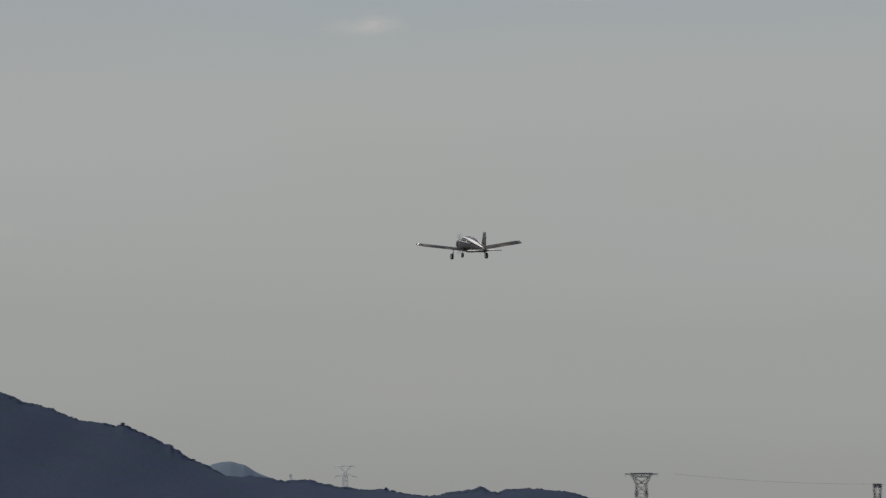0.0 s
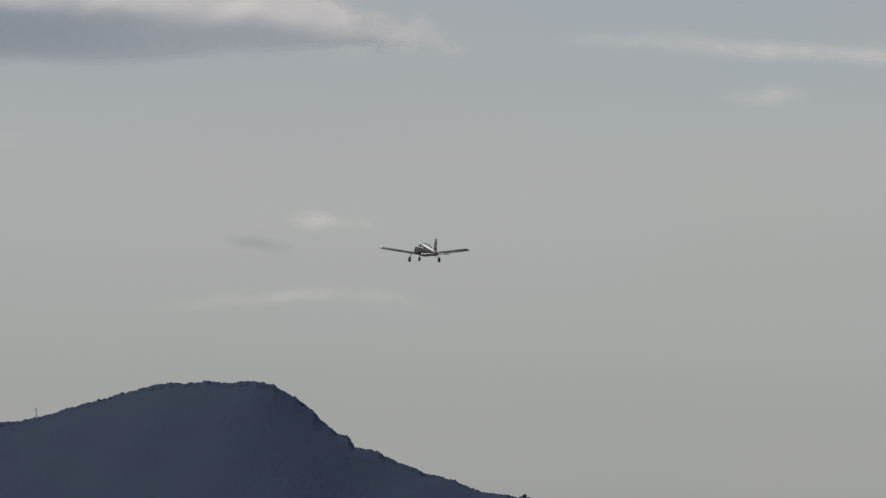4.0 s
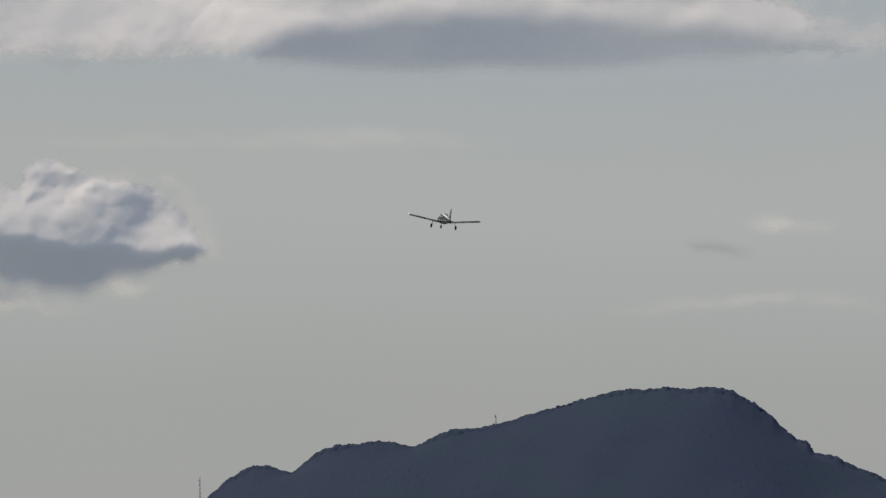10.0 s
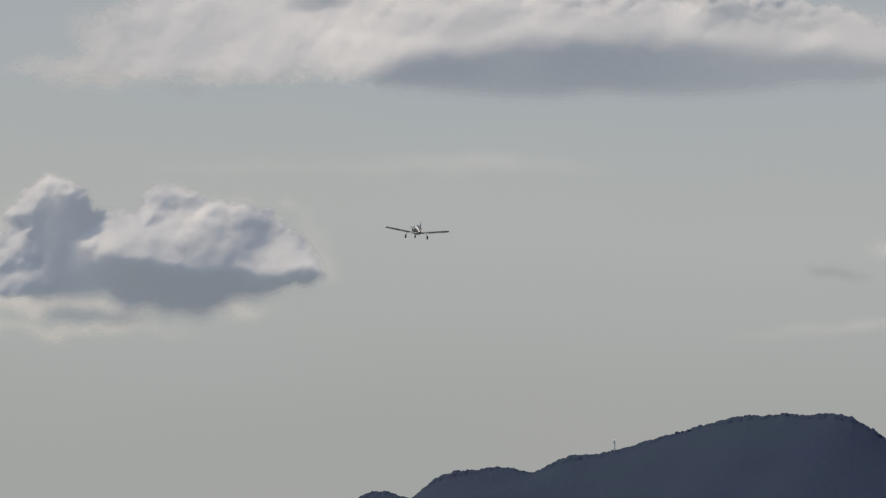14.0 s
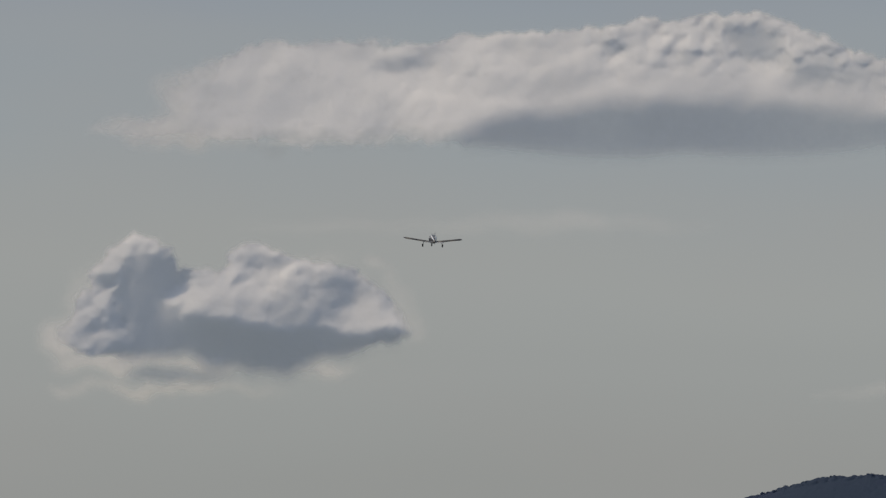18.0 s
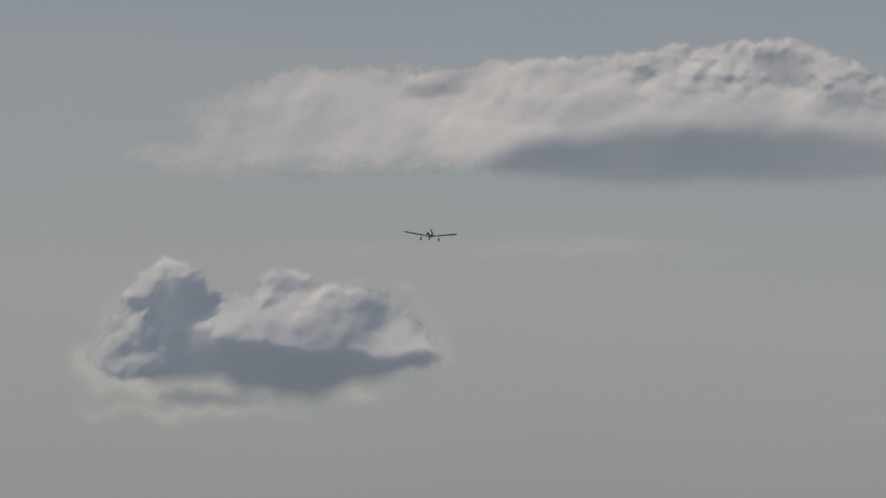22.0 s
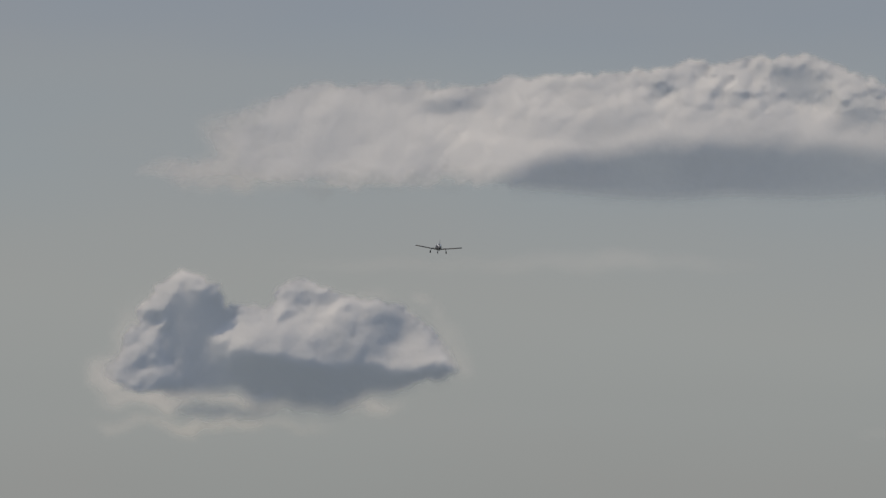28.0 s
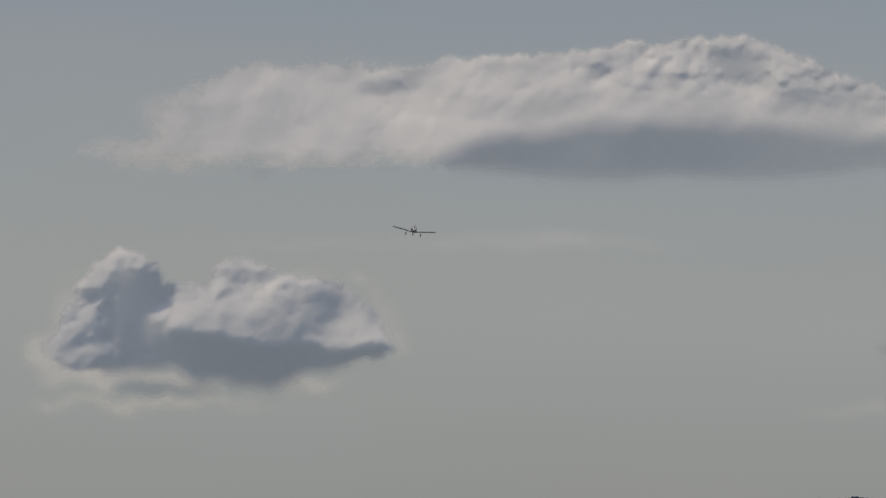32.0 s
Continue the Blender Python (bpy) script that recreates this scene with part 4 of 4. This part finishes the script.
        bmesh.ops.create_uvsphere(bm, u_segments=10, v_segments=8, radius=1, matrix=Matrix.Translation((p[0] - s * 0.02, p[1] - 0.45, p[2] + 0.03)) @ Matrix.Diagonal((0.10, 0.26, 0.105, 1)))
        part("navigation_light", bm, LENS_GLOW if s < 0 else LENS_DARK, wing, "white lens with added glow" if s < 0 else "")
        # main gear: a sprung leg with a wheel and a torque link
        leg = new("main_gear")
        leg.parent = plane
        leg.location = (s * 1.41, -0.25, 0.07)
        bm = bmesh.new()
        bar(bm, (0, 0, 0.10), (s * 0.03, 0, -0.20), 0.055, 10)
        bar(bm, (s * 0.03, 0, -0.18), (s * 0.08, -0.02, -0.58), 0.040, 10)
        part("strut", bm, WHITE, leg)
        bm = bmesh.new()
        bar(bm, (s * 0.02, -0.05, -0.14), (s * 0.03, -0.15, -0.30), 0.020, 6)
        bar(bm, (s * 0.03, -0.15, -0.30), (s * 0.05, -0.04, -0.50), 0.020, 6)
        part("torque_link", bm, METAL, leg)
        wheel(leg, s * 0.14, -0.02, -0.59, 0.25)
        # tailplane
        tup = (0, 0, 1)
        bm = surface([((s * x, -3.92 - 0.05 * x, 0.40), 0.92 - 0.12 * x, tup) for x in (0.08, 0.8, 1.44)], 0.10, 0.0, 0.58)
        tail = part("tailplane", bm, WHITE, plane)
        bm = surface([((s * x, -3.92 - 0.05 * x, 0.40), 0.92 - 0.12 * x, tup) for x in (0.12, 0.8, 1.42)], 0.08, 0.60, 1.0)
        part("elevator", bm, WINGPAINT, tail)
    # fin and rudder
    def fin(lo, hi, zs):
        bm = bmesh.new()
        rings = []
        for z in zs:
            f = (z - 0.62) / 1.38
            chord, y0 = 1.25 - 0.55 * f, -3.42 - 0.50 * f
            ring = []
            for cx, cz in foil(chord, 0.09):
                ring.append((max(-0.05, min(0.05, cz)) * (1 - 0.4 * f), y0 - (lo + (hi - lo) * cx / chord) * chord, z))
            rings.append(ring)
        return loft(bm, rings)
    part("fin", fin(0.0, 0.58, (0.42, 1.10, 1.55, 1.93)), DARK, plane, "dark maroon tail fin")
    rudder = part("rudder", fin(0.60, 1.0, (0.38, 1.10, 1.55, 1.95)), DARK, plane)
    bm = bmesh.new()
    bmesh.ops.create_uvsphere(bm, u_segments=10, v_segments=6, radius=0.03, matrix=Matrix.Translation((0, -4.40, 1.97)))
    part("beacon", bm, LENS_RED, rudder)
    for z in (1.05, 1.50):
        bm = bmesh.new()
        bmesh.ops.create_cube(bm, size=1, matrix=Matrix.Translation((0, -4.40 - (z - 0.95) * 0.02, z)) @ Matrix.Diagonal((0.098, 0.34, 0.13, 1)))
        bmesh.ops.bevel(bm, geom=bm.edges[:], offset=0.01, segments=1, affect="EDGES")
        part("stripe", bm, STEEL, rudder, "grey stripe across the rudder")
    # nose gear
    nose = new("nose_gear")
    nose.parent = plane
    nose.location = (0, 1.45, 0.07)
    bm = bmesh.new()
    bar(bm, (0, 0, -0.05), (0, 0.05, -0.54), 0.05, 10)
    part("strut", bm, WHITE, nose)
    for s in (-1, 1):
        bm = bmesh.new()
        bar(bm, (s * 0.09, 0.05, -0.50), (s * 0.09, 0.07, -0.73), 0.022, 6)
        part("fork", bm, METAL, nose)
    bm = bmesh.new()
    bar(bm, (-0.1, 0.05, -0.51), (0.1, 0.05, -0.51), 0.03, 6)
    part("fork_bridge", bm, METAL, nose)
    wheel(nose, 0, 0.07, -0.71, 0.20)
    # aerial and tail skid
    bm = bmesh.new()
    bar(bm, (0, -2.0, 0.88), (0, -2.12, 1.16), 0.016, 6)
    part("aerial", bm, BLACK, plane)
    bm = bmesh.new()
    bar(bm, (0.0, -4.2, 0.25), (0, -4.32, 0.08), 0.03, 6)
    part("tail_skid", bm, METAL, plane)
    # propeller
    prop = new("propeller")
    prop.parent = plane
    prop.location = (0, 2.36, 0.29)
    bm = bmesh.new()
    loft(bm, [[(math.cos(k * 0.3927) * r, y, math.sin(k * 0.3927) * r) for k in range(16)] for y, r in ((-0.06, 0.15), (0.05, 0.14), (0.17, 0.095), (0.25, 0.04), (0.27, 0.01))])
    part("spinner", bm, WHITE, prop)
    for s in (-1, 1):
        bm = bmesh.new()
        rings = []
        for r, w, tw in ((0.12, 0.035, 45), (0.35, 0.05, 32), (0.65, 0.048, 20), (0.86, 0.035, 14), (0.92, 0.012, 12)):
            c, q = math.cos(radians(tw)), math.sin(radians(tw))
            rings.append([(s * (cx * w * c - cy * q * 0.012), s * (cx * w * q) * 0.6 + cy * 0.012, s * r) for cx, cy in ((-1, 0), (-0.4, 1), (0.5, 0.8), (1, 0), (0.4, -0.5), (-0.5, -0.5))])
        part("blade", loft(bm, rings), BLADE, prop)
    return plane, prop


aeroplane, propeller = build_aeroplane()


def build_swallow():
    """A small bird that darts past, its wings half raised."""
    bird = new("swallow")
    tagged(bird, "small dark swallow darting past with raised pointed wings", "bird")
    bm = bmesh.new()
    loft(bm, [oval(y, z, w * 1.5, h * 1.6, 12, 2.0) for y, z, w, h in ((0.085, 0.004, 0.006, 0.006), (0.075, 0.004, 0.014, 0.014), (0.05, 0.004, 0.020, 0.020), (0.02, 0.0, 0.026, 0.025), (-0.03, 0.0, 0.024, 0.022), (-0.075, 0.002, 0.010, 0.009))])
    body = part("body", bm, FEATHER, bird)
    bm = bmesh.new()
    bar(bm, (0, 0.082, 0.004), (0, 0.098, 0.001), 0.005, 6, 0.001)
    part("beak", bm, BLACK, body)
    for s in (-1, 1):
        bm = bmesh.new()
        rings = []
        for x, z, y0, chord in ((0.015, 0.012, 0.045, 0.062), (0.06, 0.045, 0.052, 0.052), (0.11, 0.075, 0.030, 0.040), (0.155, 0.095, -0.010, 0.018), (0.175, 0.102, -0.035, 0.004)):
            rings.append([(s * x, y0 - cx, z + cz * 0.6) for cx, cz in foil(chord, 0.08, 6)])
        part("wing", loft(bm, rings), FEATHER, bird)
        bm = bmesh.new()
        loft(bm, [[(s * (x + u * w), y, 0.004 + v * 0.003) for u, v in ((-1, 0), (0, 1), (1, 0), (0, -1))] for x, y, w in ((0.004, -0.06, 0.006), (0.010, -0.10, 0.007), (0.022, -0.145, 0.002))])
        part("tail_feather", bm, FEATHER, bird)
    return bird


swallow = build_swallow()

# seconds, place, nose up, bank to the right, heading to the left (degrees)
FLIGHT = [
    (0, 2.16, 720.66, 28.54, 8.1, -2.2, 18.5),
    (0.5, -2.86, 736.97, 30.23, 8.1, -2.5, 18.6),
    (1, -8.45, 753.31, 31.84, 8.0, -3.0, 18.7),
    (1.5, -13.99, 769.68, 33.36, 7.9, -3.5, 18.7),
    (2, -19.76, 786.07, 34.79, 7.9, -1.4, 18.8),
    (2.5, -25.56, 802.47, 36.23, 7.8, 0.5, 18.8),
    (3, -31.34, 818.89, 37.57, 7.7, 0.8, 18.8),
    (3.5, -36.87, 835.32, 38.92, 7.7, 0.7, 18.8),
    (4, -42.45, 851.76, 40.24, 7.6, 0.4, 18.8),
    (4.5, -48.02, 868.23, 41.71, 7.5, 0.2, 18.7),
    (6.5, -69.59, 934.46, 47.37, 6.9, 1.1, 18.2),
    (7, -74.96, 951.16, 48.60, 6.7, 2.0, 18.0),
    (7.5, -80.56, 967.89, 49.72, 6.6, 2.0, 17.8),
    (8, -85.82, 984.71, 50.82, 6.4, 1.9, 17.6),
    (8.5, -91.37, 1001.55, 51.80, 6.3, 2.2, 17.3),
    (9, -96.81, 1018.44, 52.67, 6.2, 3.1, 17.0),
    (9.5, -102.28, 1035.34, 53.51, 6.2, 4.6, 16.7),
    (10, -107.40, 1052.29, 54.30, 6.2, 5.7, 16.4),
    (10.5, -112.37, 1069.24, 55.21, 6.3, 5.7, 16.0),
    (11, -117.19, 1086.16, 56.26, 6.4, 5.4, 15.6),
    (11.5, -121.82, 1103.05, 57.17, 6.6, 5.0, 15.2),
    (12, -126.08, 1119.88, 58.32, 6.8, 4.1, 14.8),
    (12.5, -130.23, 1136.64, 59.51, 7.1, 2.8, 14.4),
    (13, -134.21, 1153.32, 60.90, 7.4, 3.0, 14.0),
    (13.5, -138.16, 1169.89, 62.12, 7.7, 4.2, 13.6),
    (14, -141.86, 1186.38, 63.31, 8.1, 3.9, 13.3),
    (14.5, -145.41, 1202.76, 64.31, 8.4, 1.8, 13.0),
    (16.5, -158.99, 1267.19, 72.02, 9.4, 0.6, 12.0),
    (17, -162.09, 1283.11, 74.13, 9.4, 1.0, 11.9),
    (17.5, -165.30, 1298.93, 76.14, 9.4, 1.9, 11.7),
    (18, -168.14, 1314.76, 78.20, 9.3, 1.9, 11.6),
    (18.5, -171.14, 1330.52, 80.11, 9.3, 2.1, 11.5),
    (19, -173.90, 1346.28, 82.00, 9.2, 2.3, 11.4),
    (19.5, -176.56, 1362.03, 83.58, 9.0, 1.8, 11.4),
    (20, -179.21, 1377.75, 85.23, 8.9, 1.8, 11.3),
    (20.5, -182.05, 1393.42, 86.78, 8.7, 2.5, 11.3),
    (21, -184.40, 1409.13, 88.16, 8.6, 2.7, 11.2),
    (21.5, -187.32, 1424.76, 89.67, 8.4, 2.5, 11.2),
    (22, -189.97, 1440.40, 91.03, 8.1, 2.8, 11.1),
    (22.5, -192.51, 1456.06, 92.40, 7.9, 2.4, 11.1),
    (23, -194.97, 1471.72, 93.81, 7.7, 1.4, 11.1),
    (23.5, -197.03, 1487.41, 95.19, 7.4, 1.7, 11.0),
    (24, -199.60, 1503.03, 96.63, 7.2, 2.2, 11.0),
    (24.5, -202.04, 1518.66, 97.69, 6.9, 3.1, 11.0),
    (25, -204.49, 1534.28, 98.93, 6.7, 3.9, 10.9),
    (25.5, -206.50, 1549.95, 99.92, 6.4, 2.1, 10.9),
    (27.5, -214.50, 1612.35, 102.86, 5.6, 4.0, 10.7),
    (28, -216.38, 1627.79, 103.18, 5.4, 3.4, 10.7),
    (28.5, -218.29, 1643.09, 103.57, 5.4, 5.3, 10.7),
    (29, -219.60, 1658.25, 104.13, 5.5, 6.3, 10.6),
    (29.5, -220.90, 1673.14, 104.66, 5.7, 5.0, 10.6),
    (30, -221.87, 1687.69, 105.20, 5.9, 5.6, 10.5),
    (30.5, -223.05, 1701.76, 106.19, 6.2, 7.1, 10.5),
    (31, -223.52, 1715.34, 107.37, 6.5, 6.9, 10.4),
    (31.5, -223.76, 1728.29, 108.56, 7.0, 6.9, 10.4),
    (32, -223.51, 1740.49, 109.69, 7.3, 8.3, 10.3),
]

def motions():
    walk(aeroplane, [(t, pose(x, y, z - 0.06, up, bank, turn)) for t, x, y, z, up, bank, turn in FLIGHT])
    # the swallow crosses low over the field, gently climbing
    walk(swallow, [(t, pose(-7.656 + 17.8 * (t - 10.8), 99.7, z, 6, 12, -90)) for t, z in ((0, 2.9), (5, 2.9), (9.8, 3.0), (10.3, 3.3), (10.8, 4.17), (11.3, 4.9), (12, 5.4), (20, 8.0), (32, 12.0))])
    # the clouds rise slowly
    for cloud, (a, e), far, when, rise in DRIFTING:
        walk(cloud, [(t, facing(a, e + rise * (t - when), far)) for t in range(0, 33, 4)])
    # the propeller keeps turning on its shaft
    walk(propeller, [(k / FPS, pose(0, 2.36, 0.29, 0, k * 83.0, 0)) for k in range(round(SECONDS * FPS) + 1)])


motions()
